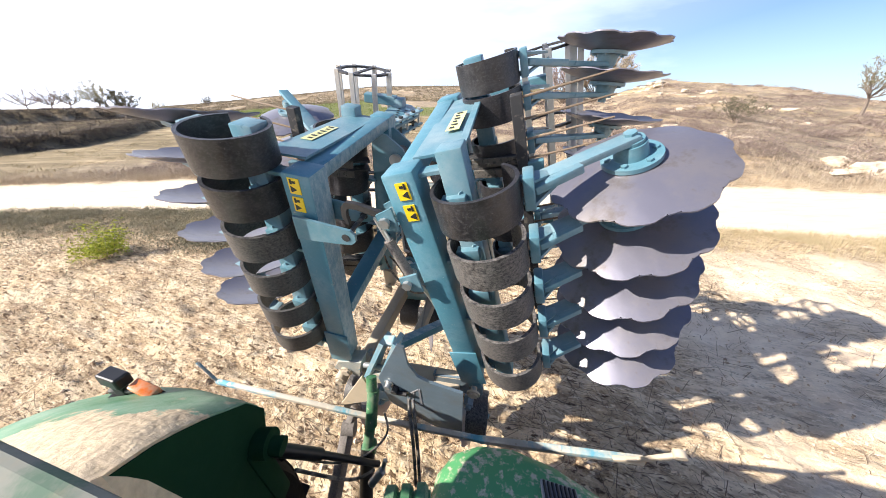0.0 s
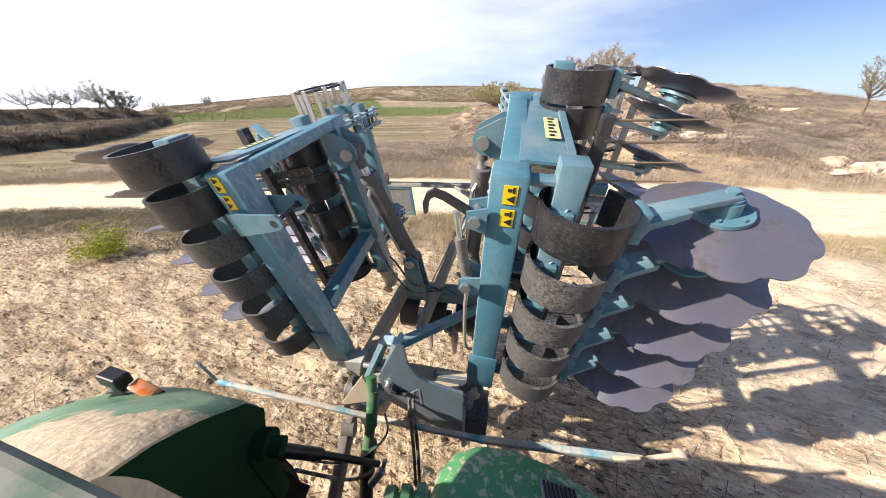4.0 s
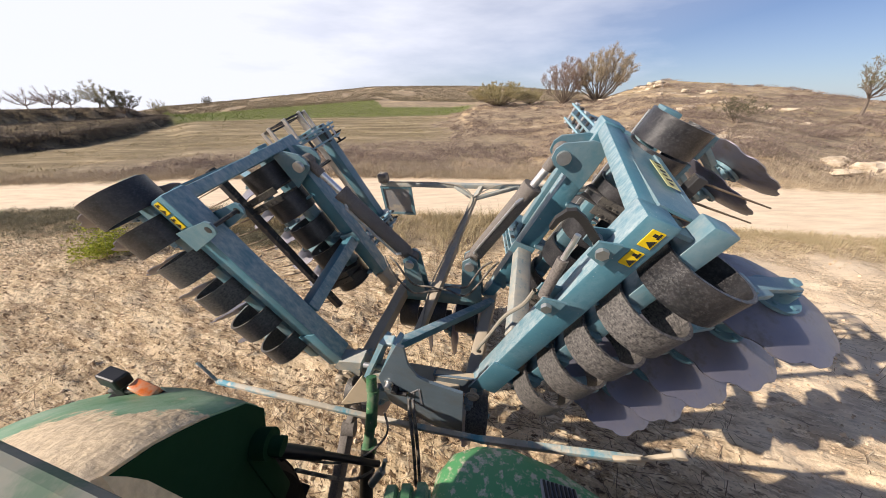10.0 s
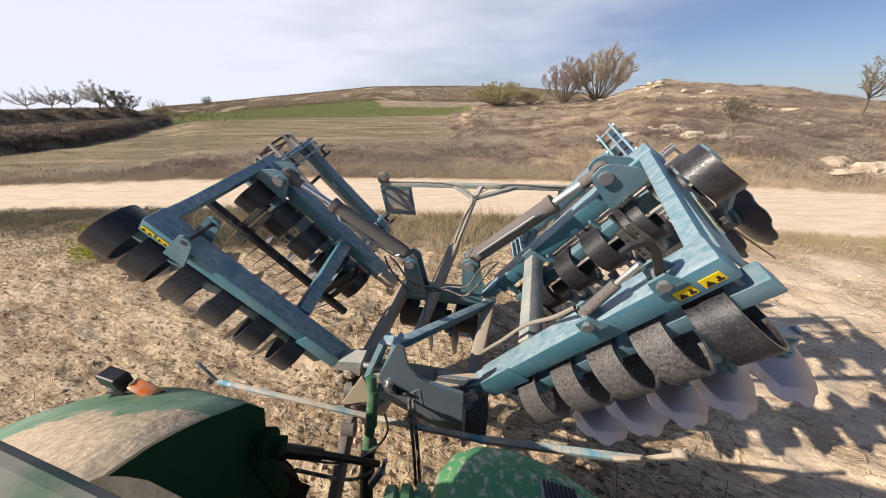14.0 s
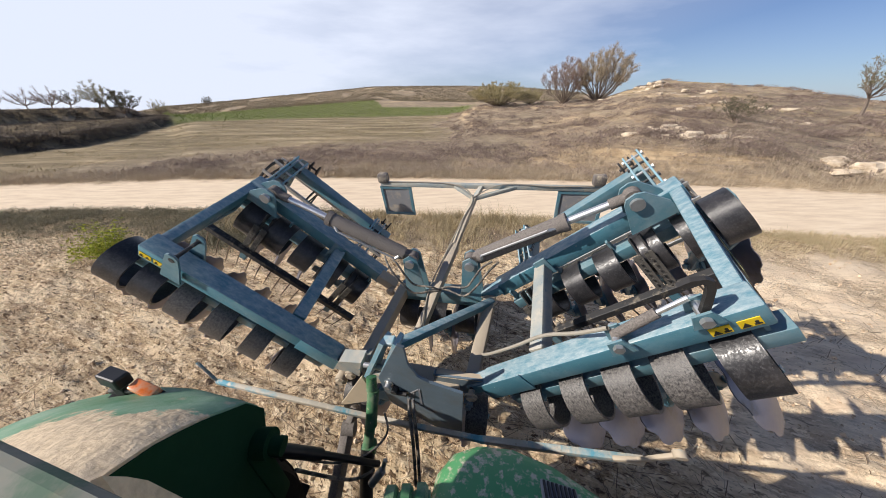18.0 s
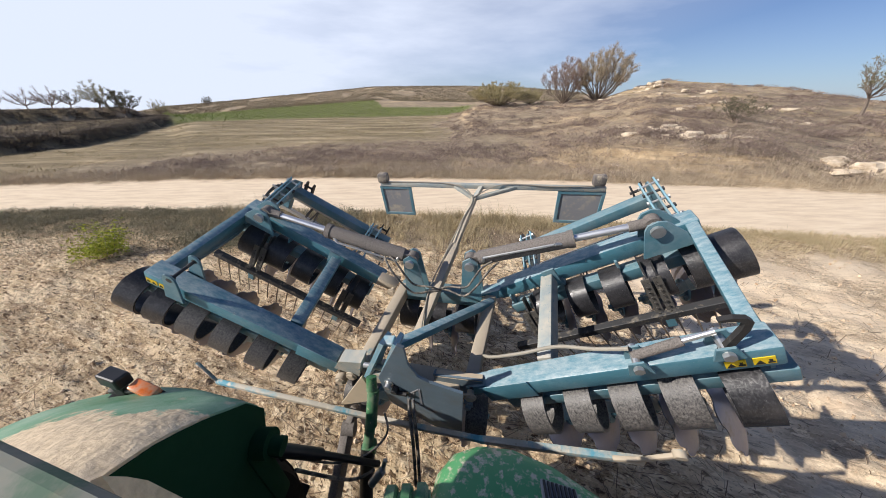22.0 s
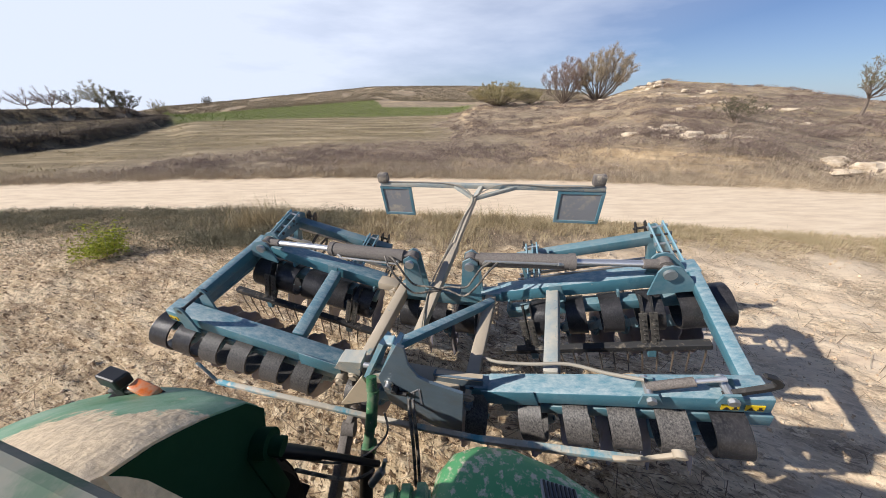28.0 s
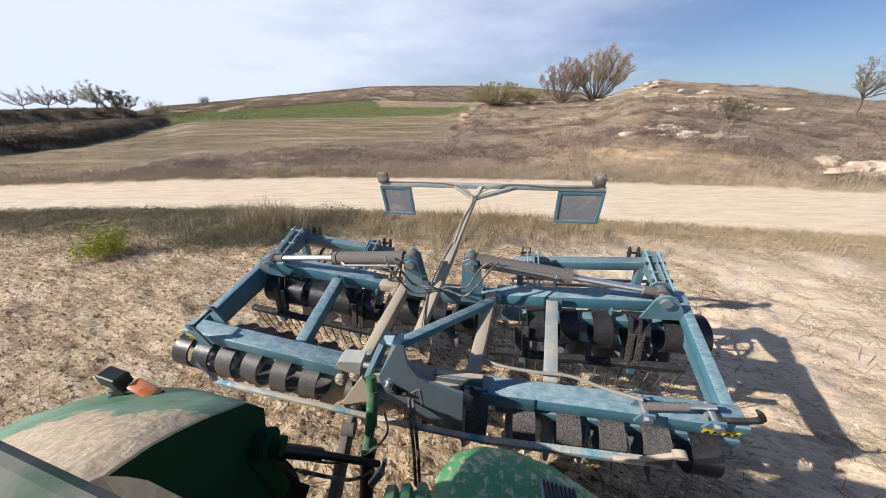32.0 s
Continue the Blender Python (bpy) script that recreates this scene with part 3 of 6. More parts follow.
def blades(verts, faces, x, y, z, n, h, spread, width, lean=0.5):
    """n bent blades rooted round (x, y, z)."""
    for _ in range(n):
        a = rnd.uniform(0, 2 * math.pi)
        r = spread * rnd.random()
        bx, by = x + r * math.cos(a), y + r * math.sin(a)
        hh = h * rnd.uniform(0.5, 1.1)
        d = rnd.uniform(0, 2 * math.pi)
        k = lean * hh * rnd.uniform(0.2, 1.0)
        tx, ty = k * math.cos(d), k * math.sin(d)
        w = width * rnd.uniform(0.6, 1.3)
        wx, wy = w * math.cos(d + 1.57 * rnd.uniform(0.4, 1.6)), w * math.sin(d + 1.57)
        i = len(verts)
        verts += [(bx - wx, by - wy, z - 0.02), (bx + wx, by + wy, z - 0.02), (bx + 0.4 * tx + wx * 0.7, by + 0.4 * ty + wy * 0.7, z + 0.6 * hh), (bx + 0.4 * tx - wx * 0.7, by + 0.4 * ty - wy * 0.7, z + 0.6 * hh), (bx + tx, by + ty, z + hh)]
        faces += [(i, i + 1, i + 2, i + 3), (i + 3, i + 2, i + 4)]


def bush(verts, faces, x, y, z, n, wide, h, bit):
    """A soft mound of n tiny leaf and twig scraps that turn every way."""
    for _ in range(n):
        a, q, u = rnd.uniform(0, 6.2832), math.sqrt(rnd.random()), rnd.random()
        px, py = x + wide * q * math.cos(a), y + wide * q * math.sin(a)
        pz = z + h * (1 - 0.8 * q * q) * (0.25 + 0.75 * u)
        L, w = bit * rnd.uniform(0.6, 1.7), bit * rnd.uniform(0.18, 0.5)
        d, e = rnd.uniform(0, 6.2832), rnd.uniform(-0.4, 1.4)
        ux, uy, uz = L * math.cos(e) * math.cos(d), L * math.cos(e) * math.sin(d), L * math.sin(e)
        wx, wy = -w * math.sin(d), w * math.cos(d)
        i = len(verts)
        verts += [(px - ux, py - uy, pz - uz), (px + wx, py + wy, pz), (px + ux, py + uy, pz + uz), (px - wx, py - wy, pz)]
        faces.append((i, i + 1, i + 2, i + 3))


def stuff(name, verts, faces, mat, label, category):
    me = bpy.data.meshes.new(name)
    me.from_pydata(verts, [], faces)
    me.materials.append(mat)
    return tagged(new(name, me), label, category, kind="stuff")


def verge():
    v, f, v2, f2 = [], [], [], []
    for _ in range(8200):
        x = rnd.uniform(-19, 13)
        y = near_edge(x) - abs(rnd.gauss(0, 0.95 if x < 1 else 0.5)) + 0.10
        thick = 0.60 + 0.45 * noise.noise((x * 0.5, y * 0.8, 20))
        if rnd.random() > thick + (0.35 if x < 1 else -0.05):
            continue
        z = terrain(x, y)
        tall = rnd.uniform(0.06, 0.20) * (1.3 if -6.5 < x < 4 else 0.8)
        if x < -2.2 and rnd.random() < 0.8:
            bush(v2, f2, x, y, z, 42, rnd.uniform(0.12, 0.30), tall * 1.3, 0.018)
        else:
            blades(v, f, x, y, z, 20, tall, 0.16, 0.0026, 1.2)
    for _ in range(330):                                   # a thicker, taller patch beside the track
        x, y = rnd.gauss(-4.6, 0.75), rnd.gauss(5.85, 0.26)
        bush(v2, f2, x, y, terrain(x, y), 90, rnd.uniform(0.12, 0.28), rnd.uniform(0.14, 0.40), 0.018)
    for _ in range(230):
        x = rnd.gauss(-4.3, 0.42)
        blades(v, f, x, rnd.gauss(6.3, 0.2), terrain(x, 6.3), 6, rnd.uniform(0.4, 0.95), 0.15, 0.0035, 0.6)
    for cx, cy, hh in ((0.9, 6.6, 0.75), (1.6, 6.5, 0.7), (4.6, 5.95, 0.45), (-0.1, 6.9, 0.4)):
        for _ in range(26):
            x, y = rnd.gauss(cx, 0.25), rnd.gauss(cy, 0.12)
            blades(v, f, x, y, terrain(x, y), 4, hh * rnd.uniform(0.5, 1.0), 0.1, 0.003, 0.8)
    stuff("verge_grass", v, f, verge_leaf, "dry straw-coloured grass along the track", "grass")
    stuff("verge_weeds", v2, f2, sage_leaf, "grey-green weeds along the track", "weeds")


def far_scrub():
    v, f, v2, f2, v3, f3, v4, f4 = [], [], [], [], [], [], [], []
    for _ in range(3600):                                  # fringe of dry grass beyond the track
        az = rnd.uniform(-62, 60)
        x = 12.2 * math.tan(radians(max(-58, min(58, az))))
        y = far_edge(x) + 0.15 + abs(rnd.gauss(0, 0.9))
        blades(v, f, x, y, terrain(x, y), 16, rnd.uniform(0.10, 0.30), 0.22, 0.0030, 1.2)
    for _ in range(8600):
        az = rnd.uniform(-62, 60)
        r = 12.0 * (4.6 ** (rnd.random() ** 1.1))
        x, y = r * math.sin(radians(az)), r * math.cos(radians(az))
        if y < far_edge(x) + 0.7:
            continue
        z = terrain(x, y)
        clump = noise.noise((x * 0.22, y * 0.4, 31)) + 0.6 * noise.noise((x * 0.7, y * 0.9, 33))
        open_field = az < 2 + 8 * noise.noise((x * 0.10, y * 0.10, 3)) and r > 21 + 4 * noise.noise((x * 0.2, y * 0.2, 37))
        if az > 5 and r > 15.5:                            # growth in bands along the hill, open between them
            band = noise.noise((az * 0.09, z * 1.9, 61)) + 0.35 * noise.noise((x * 0.5, y * 0.5, 63))
            k = rnd.uniform(0.6, 1.25)
            if band > 0.10:
                bush(v4, f4, x, y, z, 62, (0.18 + 0.008 * r) * k, rnd.uniform(0.12, 0.32) * k, 0.014 + 0.0011 * r)
            elif band > -0.16:
                bush(v2, f2, x, y, z, 56, (0.18 + 0.008 * r) * k, rnd.uniform(0.08, 0.24) * k, 0.014 + 0.0011 * r)
            elif rnd.random() < 0.3:
                bush(v3, f3, x, y, z, 30, 0.5 * k, 0.10, 0.012 + 0.0010 * r)
        elif open_field:
            if clump > -0.1:
                bush(v3, f3, x, y, z, 20, rnd.uniform(0.2, 0.6), rnd.uniform(0.03, 0.10), 0.010 + 0.0010 * r)
        elif clump > 0.42:
            blades(v, f, x, y, z, 22, rnd.uniform(0.10, 0.30), 0.3 + 0.012 * r, 0.002 + 0.0002 * r, 1.2)
        elif clump > -0.38:
            k = rnd.uniform(0.6, 1.25)
            bush(v2, f2, x, y, z, 62, (0.16 + 0.008 * r) * k, rnd.uniform(0.10, 0.30) * k, 0.014 + 0.0011 * r)
    for _ in range(1500):                                  # larger mounds in bands along the slope
        az = rnd.uniform(-60, 58)
        r = rnd.choice((15.0, 17.5, 24.0, 29.0)) * rnd.uniform(0.92, 1.08)
        x, y = r * math.sin(radians(az)), r * math.cos(radians(az))
        if y < far_edge(x) + 1.6 or (az < 2 and r > 21) or noise.noise((x * 0.3, y * 0.3, 51)) < -0.15:
            continue
        bush(v4, f4, x, y, terrain(x, y), 110, rnd.uniform(0.25, 0.55), rnd.uniform(0.2, 0.5), 0.016 + 0.0010 * r)
    stuff("shrubby_scrub", v4, f4, mound_leaf, "dark grey-brown mounds of scrub in bands on the slope", "scrub")
    stuff("field_grass", v, f, dry_grass, "dry pale grass beyond the track", "grass")
    stuff("field_weeds", v3, f3, field_leaf, "low tan and olive weeds on the open field", "weeds")
    stuff("scrub", v2, f2, scrub_leaf, "grey-brown low scrub covering the slope", "scrub")
    v, f = [], []
    for _ in range(4600):                                  # brush on the bank, coloured dark to stand in for its shaded faces
        az = rnd.uniform(-66, -41)
        r1, r2 = scarps(az)
        r = rnd.choice((r1 + rnd.gauss(0.5, 0.4), r1 + rnd.uniform(0, 1) * (r2 - r1), r2 + rnd.gauss(0.8, 0.6)))
        x, y = r * math.sin(radians(az)), r * math.cos(radians(az))
        bush(v, f, x, y, terrain(x, y), 22, 0.4, rnd.uniform(0.10, 0.34), 0.06)
    stuff("bank_growth", v, f, bank_leaf, "brush on the terraced bank, darkened to give its faces shade", "brush")
    v, f = [], []
    for _ in range(11500):                                 # brush and low trees on the far ridge
        az, r = rnd.uniform(-46, 24), 118 + 150 * rnd.random()
        if noise.noise((az * 0.25, r * 0.03, 40)) < -0.32 or r < vine_far(az) + 4:
            continue
        x, y = at(az, r)
        big = 2.2 if rnd.random() < 0.02 else 1
        bush(v, f, x, y, terrain(x, y), 14, rnd.uniform(0.8, 1.8) * big, rnd.uniform(0.3, 0.8) * big, 0.24)
    stuff("ridge_brush", v, f, ridge_leaf, "dark olive brush along the far ridge", "brush")


def vineyard():
    v, f = [], []
    for k in range(24):
        r = 55 + 2.6 * k
        a = -41.0
        while a < 5:
            if r < vine_far(a) + 1.5 * noise.noise((a * 0.8, k * 1.7, 2)):
                x, y = r * math.sin(radians(a)), r * math.cos(radians(a))
                bush(v, f, x, y, terrain(x, y), 9, 0.55, rnd.uniform(0.45, 0.75), 0.13)
            a += 42.0 / r * rnd.uniform(0.7, 1.2)
    stuff("vineyard", v, f, vine_leaf, "rows of green vines on the far field", "vineyard")


def litter():
    v, f = [], []
    for _ in range(26000):
        x, y = rnd.uniform(-10, 8), 0.9 + 5.6 * rnd.random() ** 1.2
        if y > near_edge(x) - 0.7 or noise.noise((x * 0.9, y * 0.9, 12)) < -0.2 or (x > 1.8 and rnd.random() < 0.6):
            continue
        z = terrain(x, y) + rnd.uniform(0.004, 0.02)
        a, L, w = rnd.uniform(0, 3.14), 0.015 + 0.17 * rnd.random() ** 2.6, rnd.uniform(0.0012, 0.0035)
        dx, dy = L * math.cos(a), L * math.sin(a)
        px, py = -w * math.sin(a), w * math.cos(a)
        up = rnd.uniform(-0.01, 0.03)
        i = len(v)
        v += [(x - dx - px, y - dy - py, z), (x - dx + px, y - dy + py, z), (x + dx + px, y + dy + py, z + up), (x + dx - px, y + dy - py, z + up)]
        f.append((i, i + 1, i + 2, i + 3))
    stuff("straw_litter", v, f, straw_bits, "broken straw strewn over the tilled earth", "straw")
    v, f = [], []
    for _ in range(11000):
        x, y = rnd.uniform(-10, 9), 0.9 + 5.8 * rnd.random() ** 1.3
        if y > near_edge(x) - 0.5:
            continue
        q = rnd.uniform(0.005, 0.016) * (2.0 if rnd.random() < 0.08 else 1)
        z = terrain(x, y) + q * 0.25
        i = len(v)
        rr = [q * rnd.uniform(0.6, 1.3) for _ in range(6)]
        v += [(x + rr[0], y, z), (x, y + rr[1], z + 0.2 * q), (x - rr[2], y, z), (x, y - rr[3], z), (x + 0.2 * q, y, z + rr[4] * 0.8), (x, y, z - rr[5])]
        f += [(i, i + 1, i + 4), (i + 1, i + 2, i + 4), (i + 2, i + 3, i + 4), (i + 3, i, i + 4), (i + 1, i, i + 5), (i + 2, i + 1, i + 5), (i + 3, i + 2, i + 5), (i, i + 3, i + 5)]
    stuff("clods", v, f, clod_earth, "small pale clods of dry earth", "clods")


def at(az, r):
    return r * math.sin(radians(az)), r * math.cos(radians(az))


def rocks(name, spots, label):
    v, f = [], []
    for x, y, n, sx, sz in spots:
        for _ in range(n):
            cx, cy = x + rnd.gauss(0, sx), y + rnd.gauss(0, sx * 0.25)
            w, d, h = rnd.uniform(0.25, 0.9) * sz, rnd.uniform(0.2, 0.5) * sz, rnd.uniform(0.12, 0.38) * sz
            z = terrain(cx, cy) - 0.06
            i = len(v)
            for kz, sc in ((0, 1.0), (0.6, 1.05), (1.0, 0.75)):
                for k in range(7):
                    a = 2 * math.pi * k / 7
                    j = rnd.uniform(0.78, 1.15) * sc
                    v.append((cx + w * j * math.cos(a), cy + d * j * math.sin(a), z + h * kz * rnd.uniform(0.85, 1.1)))
            for q in range(2):
                for k in range(7):
                    a, b = i + q * 7 + k, i + q * 7 + (k + 1) % 7
                    f.append((a, b, b + 7, a + 7))
            f.append(tuple(i + 14 + k for k in range(7)))
    stuff(name, v, f, pale_rock, label, "rocks")


def broom(name, x, y, height, width, leaf, label, stems, seed, group="", bits=1.0, trunk=0.0, slim=1.0):
    """A tree whose limbs fan out from the foot (or from a short trunk) and carry fine twigs along their whole length."""
    rg = random.Random(seed)
    top = new(name)
    top.location = (x, y, terrain(x, y) - 0.03 * height)
    tagged(top, label, "tree" if "tree" in name else "shrub", group)
    tv, tf, v, f = [], [], [], []

    def limb(p, q, r0, r1):
        d = (q - p).normalized()
        a = d.orthogonal().normalized()
        b = d.cross(a)
        i = len(tv)
        for c, r in ((p, r0), (q, r1)):
            for k in range(4):
                w = 1.5708 * k
                tv.append(tuple(c + (a * math.cos(w) + b * math.sin(w)) * r))
        for k in range(4):
            m = (k + 1) % 4
            tf.append((i + k, i + m, i + 4 + m, i + 4 + k))

    def twigs(p, d, n, reach):
        for _ in range(int(n * bits)):
            e = (d * 0.7 + Vector((rg.uniform(-1, 1), rg.uniform(-1, 1), rg.uniform(-0.35, 1.0)))).normalized()
            c = p + e * reach * rg.random()
            L = e * height * rg.uniform(0.008, 0.022)
            b = L.cross(Vector((rg.uniform(-1, 1), rg.uniform(-1, 1), rg.uniform(-1, 1)))).normalized() * height * rg.uniform(0.0016, 0.004) * slim
            i = len(v)
            v.extend((tuple(c - L), tuple(c + b), tuple(c + L), tuple(c - b)))
            f.append((i, i + 1, i + 2, i + 3))

    foot = Vector((0, 0, 0))
    if trunk:
        bend = Vector((rg.uniform(-0.10, 0.10), 0, 0)) * height
        mid, tip = Vector((0, 0, trunk * height * 0.55)) + bend * 0.3, Vector((0, 0, trunk * height)) + bend
        limb(foot, mid, 0.032 * height, 0.026 * height)
        limb(mid, tip, 0.026 * height, 0.022 * height)
        foot = tip
    for k in range(stems):
        w = 2 * math.pi * (k + rg.uniform(-0.4, 0.4)) / stems
        out = math.sqrt(rg.uniform(0.05, 1.0))
        end = Vector((0.5 * width * out * math.cos(w), 0.5 * width * out * math.sin(w), height * (1.0 - 0.45 * out * out) * rg.uniform(0.86, 1.03)))
        p, steps = foot.copy(), 6
        for i in range(steps):
            t = (i + 1) / steps
            bow = Vector((math.cos(w), math.sin(w), 0)) * width * 0.08 * out * math.sin(math.pi * t)
            q = foot.lerp(end, t) + bow + Vector((rg.gauss(0, 1), rg.gauss(0, 1), rg.gauss(0, 0.6))) * height * 0.018
            limb(p, q, 0.014 * height * (1.1 - t * 0.8) * (1.3 if trunk else 1), 0.014 * height * (1.0 - t * 0.8))
            d = (q - p).normalized()
            if i > (0 if trunk else 1):
                for _ in range(2):
                    side = (d + Vector((rg.uniform(-1, 1), rg.uniform(-1, 1), rg.uniform(-0.2, 0.8)))).normalized()
                    tip = q + side * height * rg.uniform(0.10, 0.20) * (1.1 - 0.5 * t)
                    limb(q, tip, 0.004 * height, 0.002 * height)
                    twigs(q.lerp(tip, 0.5), side, 16, height * 0.085)
                    twigs(tip, side, 18, height * 0.085)
            twigs(q, d, 16 if name == "shrub" else 4 if i < 2 else 14, height * (0.12 if name == "shrub" else 0.075))
            p = q
    for part_name, vv, ff, mat in (("trunk", tv, tf, bark), ("crown", v, f, leaf)):
        me = bpy.data.meshes.new(part_name)
        me.from_pydata(vv, [], ff)
        me.materials.append(mat)
        new(part_name, me).parent = top
    return top


def leafy_shrub(x, y):
    """The bright shrub by the track: leaning stems with broad leaves, thicker on one side."""
    rg = random.Random(41)
    top = new("green_shrub")
    top.location = (x, y, terrain(x, y))
    tagged(top, "bright yellow-green leafy shrub beside the track", "shrub")
    sv, sf, v, f = [], [], [], []
    for k in range(34):
        lean = rg.gauss(0.02, 0.17)
        tall = rg.uniform(0.28, 0.74) * (1.0 if lean > 0 else 0.6)
        base = Vector((rg.gauss(0.02, 0.15), rg.gauss(0, 0.10), 0))
        tip = base + Vector((lean + 0.1, rg.gauss(0, 0.2), tall))
        i = len(sv)
        sv += [tuple(base), tuple(base + Vector((0.012, 0, 0))), tuple(tip + Vector((0.004, 0, 0))), tuple(tip)]
        sf.append((i, i + 1, i + 2, i + 3))
        for _ in range(rg.randint(50, 100)):
            c = base.lerp(tip, rg.uniform(0.25, 1.02)) + Vector((rg.gauss(0, 0.05), rg.gauss(0, 0.05), rg.gauss(0, 0.04)))
            a = Vector((rg.uniform(-1, 1), rg.uniform(-1, 1), rg.uniform(-0.5, 0.7))).normalized() * rg.uniform(0.018, 0.034)
            b = a.cross(Vector((rg.uniform(-1, 1), rg.uniform(-1, 1), rg.uniform(-0.2, 1))).normalized()) * 0.5
            i = len(v)
            v += [tuple(c - a), tuple(c + b), tuple(c + a), tuple(c - b)]
            f.append((i, i + 1, i + 2, i + 3))
    for part_name, vv, ff, mat in (("stems", sv, sf, bark), ("leaves", v, f, green_leaf)):
        me = bpy.data.meshes.new(part_name)
        me.from_pydata(vv, [], ff)
        me.materials.append(mat)
        new(part_name, me).parent = top


def plants():
    verge()
    far_scrub()
    vineyard()
    litter()
    group = {"autumn_tree": "trees on the rise", "shrub": "shrubs on the slopes"}
    for name, az, r, h, w, leaf, stems, seed, bits, trunk, slim, label in (
            ("autumn_tree", 26.0, 50, 6.1, 7.6, autumn_leaf, 34, 11, 2.8, 0.0, 1.1, "spreading autumn tree with thin brown leaves"),
            ("autumn_tree", 20.9, 48, 5.2, 6.2, bare_twig, 28, 5, 2.4, 0.0, 0.9, "bare autumn tree with reddish-grey twigs"),
            ("shrub", 10.2, 46, 2.9, 8.2, olive_leaf, 70, 8, 3.2, 0.0, 1.5, "rounded olive-green shrub on the rise"),
            ("shrub", 15.6, 47, 1.9, 4.2, olive_leaf, 30, 9, 2.2, 0.0, 2.6, "low olive-green shrub on the rise"),
            ("almond_tree", 53.4, 33, 3.1, 2.7, sage_leaf, 13, 3, 0.5, 0.34, 2.0, "sparse leaning almond tree on the ridge"),
            ("shrub", 43.3, 22, 1.05, 2.2, dark_leaf, 26, 31, 1.2, 0.0, 2.2, "dark green shrub on the stony slope"),
            ("far_tree", -36, 190, 4.0, 5.0, dark_leaf, 14, 51, 1.0, 0.2, 3.0, "far dark tree on the field edge"),
            ("shrub", -41.6, 72, 2.2, 2.6, olive_leaf, 16, 27, 1.0, 0.1, 2.0, "yellowish shrub at the end of the bank")):
        x, y = at(az, r)
        broom(name, x, y, h, w, leaf, label, stems, seed, group.get(name, ""), bits, trunk, slim)
    for az, r, h, w, bits, leaf, k in ((-44.9, 57, 3.3, 3.9, 2.4, dark_leaf, 21), (-46.9, 60, 2.9, 3.4, 1.7, olive_leaf, 22), (-49.2, 62, 2.1, 2.2, 1.2, dark_leaf, 23), (-50.6, 60, 2.3, 2.8, 1.0, bare_twig, 24), (-52.3, 61, 2.1, 2.8, 0.8, bare_twig, 25), (-54.2, 60, 2.1, 1.8, 0.7, bare_twig, 26), (-55.8, 60, 1.2, 1.3, 0.25, bare_twig, 28)):
        x, y = at(az, r)
        broom("bank_tree", x, y, h, w, leaf, "dark half-bare tree on the skyline bank" if bits > 1.1 else "thin bare tree on the skyline bank", 13, k, "trees on the bank", bits, 0.22, 1.6)
    leafy_shrub(-6.92, 5.12)
    rocks("ledge_rocks", ((13.9, 10.2, 7, 0.25, 0.6), (14.6, 9.6, 12, 0.35, 0.8)), "pale limestone ledge in the bank")
    spots = [(*at(az, r), n, sx, sz) for az, r, n, sx, sz in ((30, 47, 14, 2.2, 0.9), (33, 44, 12, 2.2, 0.8), (37, 36, 10, 1.6, 0.7), (40, 28, 10, 1.5, 0.6), (36, 25, 8, 1.2, 0.5), (46, 30, 8, 1.5, 0.6), (50, 26, 6, 1.0, 0.6), (37, 17.6, 14, 1.0, 0.60), (41, 17.4, 16, 1.0, 0.62), (31, 19, 6, 0.8, 0.3), (-6, 190, 10, 5, 2.0))]
    rocks("hill_rocks", spots, "pale stones breaking through the hillside")


plants()


# ---- disc harrow ----
# Frame of the implement: x to the side, y along the hinges, z up, with the eye at (0, 0, 0).
HARROW = Matrix.Translation(EYE) @ Matrix(((0.9716, 0.2234, -0.0776, 0), (-0.2340, 0.9558, -0.1779, 0), (0.0344, 0.1910, 0.9810, 0), (0, 0, 0, 1)))
BASE = Vector((-0.57, 1.25, -2.60))
HINGE = {1: Vector((-0.196, 0.0, -1.745)), -1: Vector((-0.944, 0.0, -1.750))}
RAM_PIN = {1: Vector((1.245, 1.62, 0.075)), -1: Vector((-1.194, 1.62, 0.05))}      # in the space of each wing
harrow = new("disc_harrow")
harrow.matrix_basis = HARROW @ Matrix.Translation(BASE)
tagged(harrow, "teal folding disc harrow with black spring loops, dusty from work", "harrow")


def mp(x, y, z):
    """A point of the implement's frame in its thing's space."""
    return Vector((x, y, z)) - BASE


def spring_mesh(mat, R=0.135, w=0.062):
    bm = bmesh.new()
    th = 0.0065
    steps = 34
    rows = []
    for i in range(steps + 1):
        a = radians(14 + (322 - 14) * i / steps)
        rows.append((math.cos(a), math.sin(a), R))
    quads = []
    for c, s, r in rows:
        quads.append([bm.verts.new((x, (r + d) * c, (r + d) * s)) for x, d in ((-w, -th), (w, -th), (w, th), (-w, th))])
    for p, q in zip(quads, quads[1:]):
        for k in range(4):
            bm.faces.new((p[k], p[(k + 1) % 4], q[(k + 1) % 4], q[k]))
    bm.faces.new(quads[0])
    bm.faces.new(quads[-1][::-1])
    return mesh_of(bm, "spring", mat)


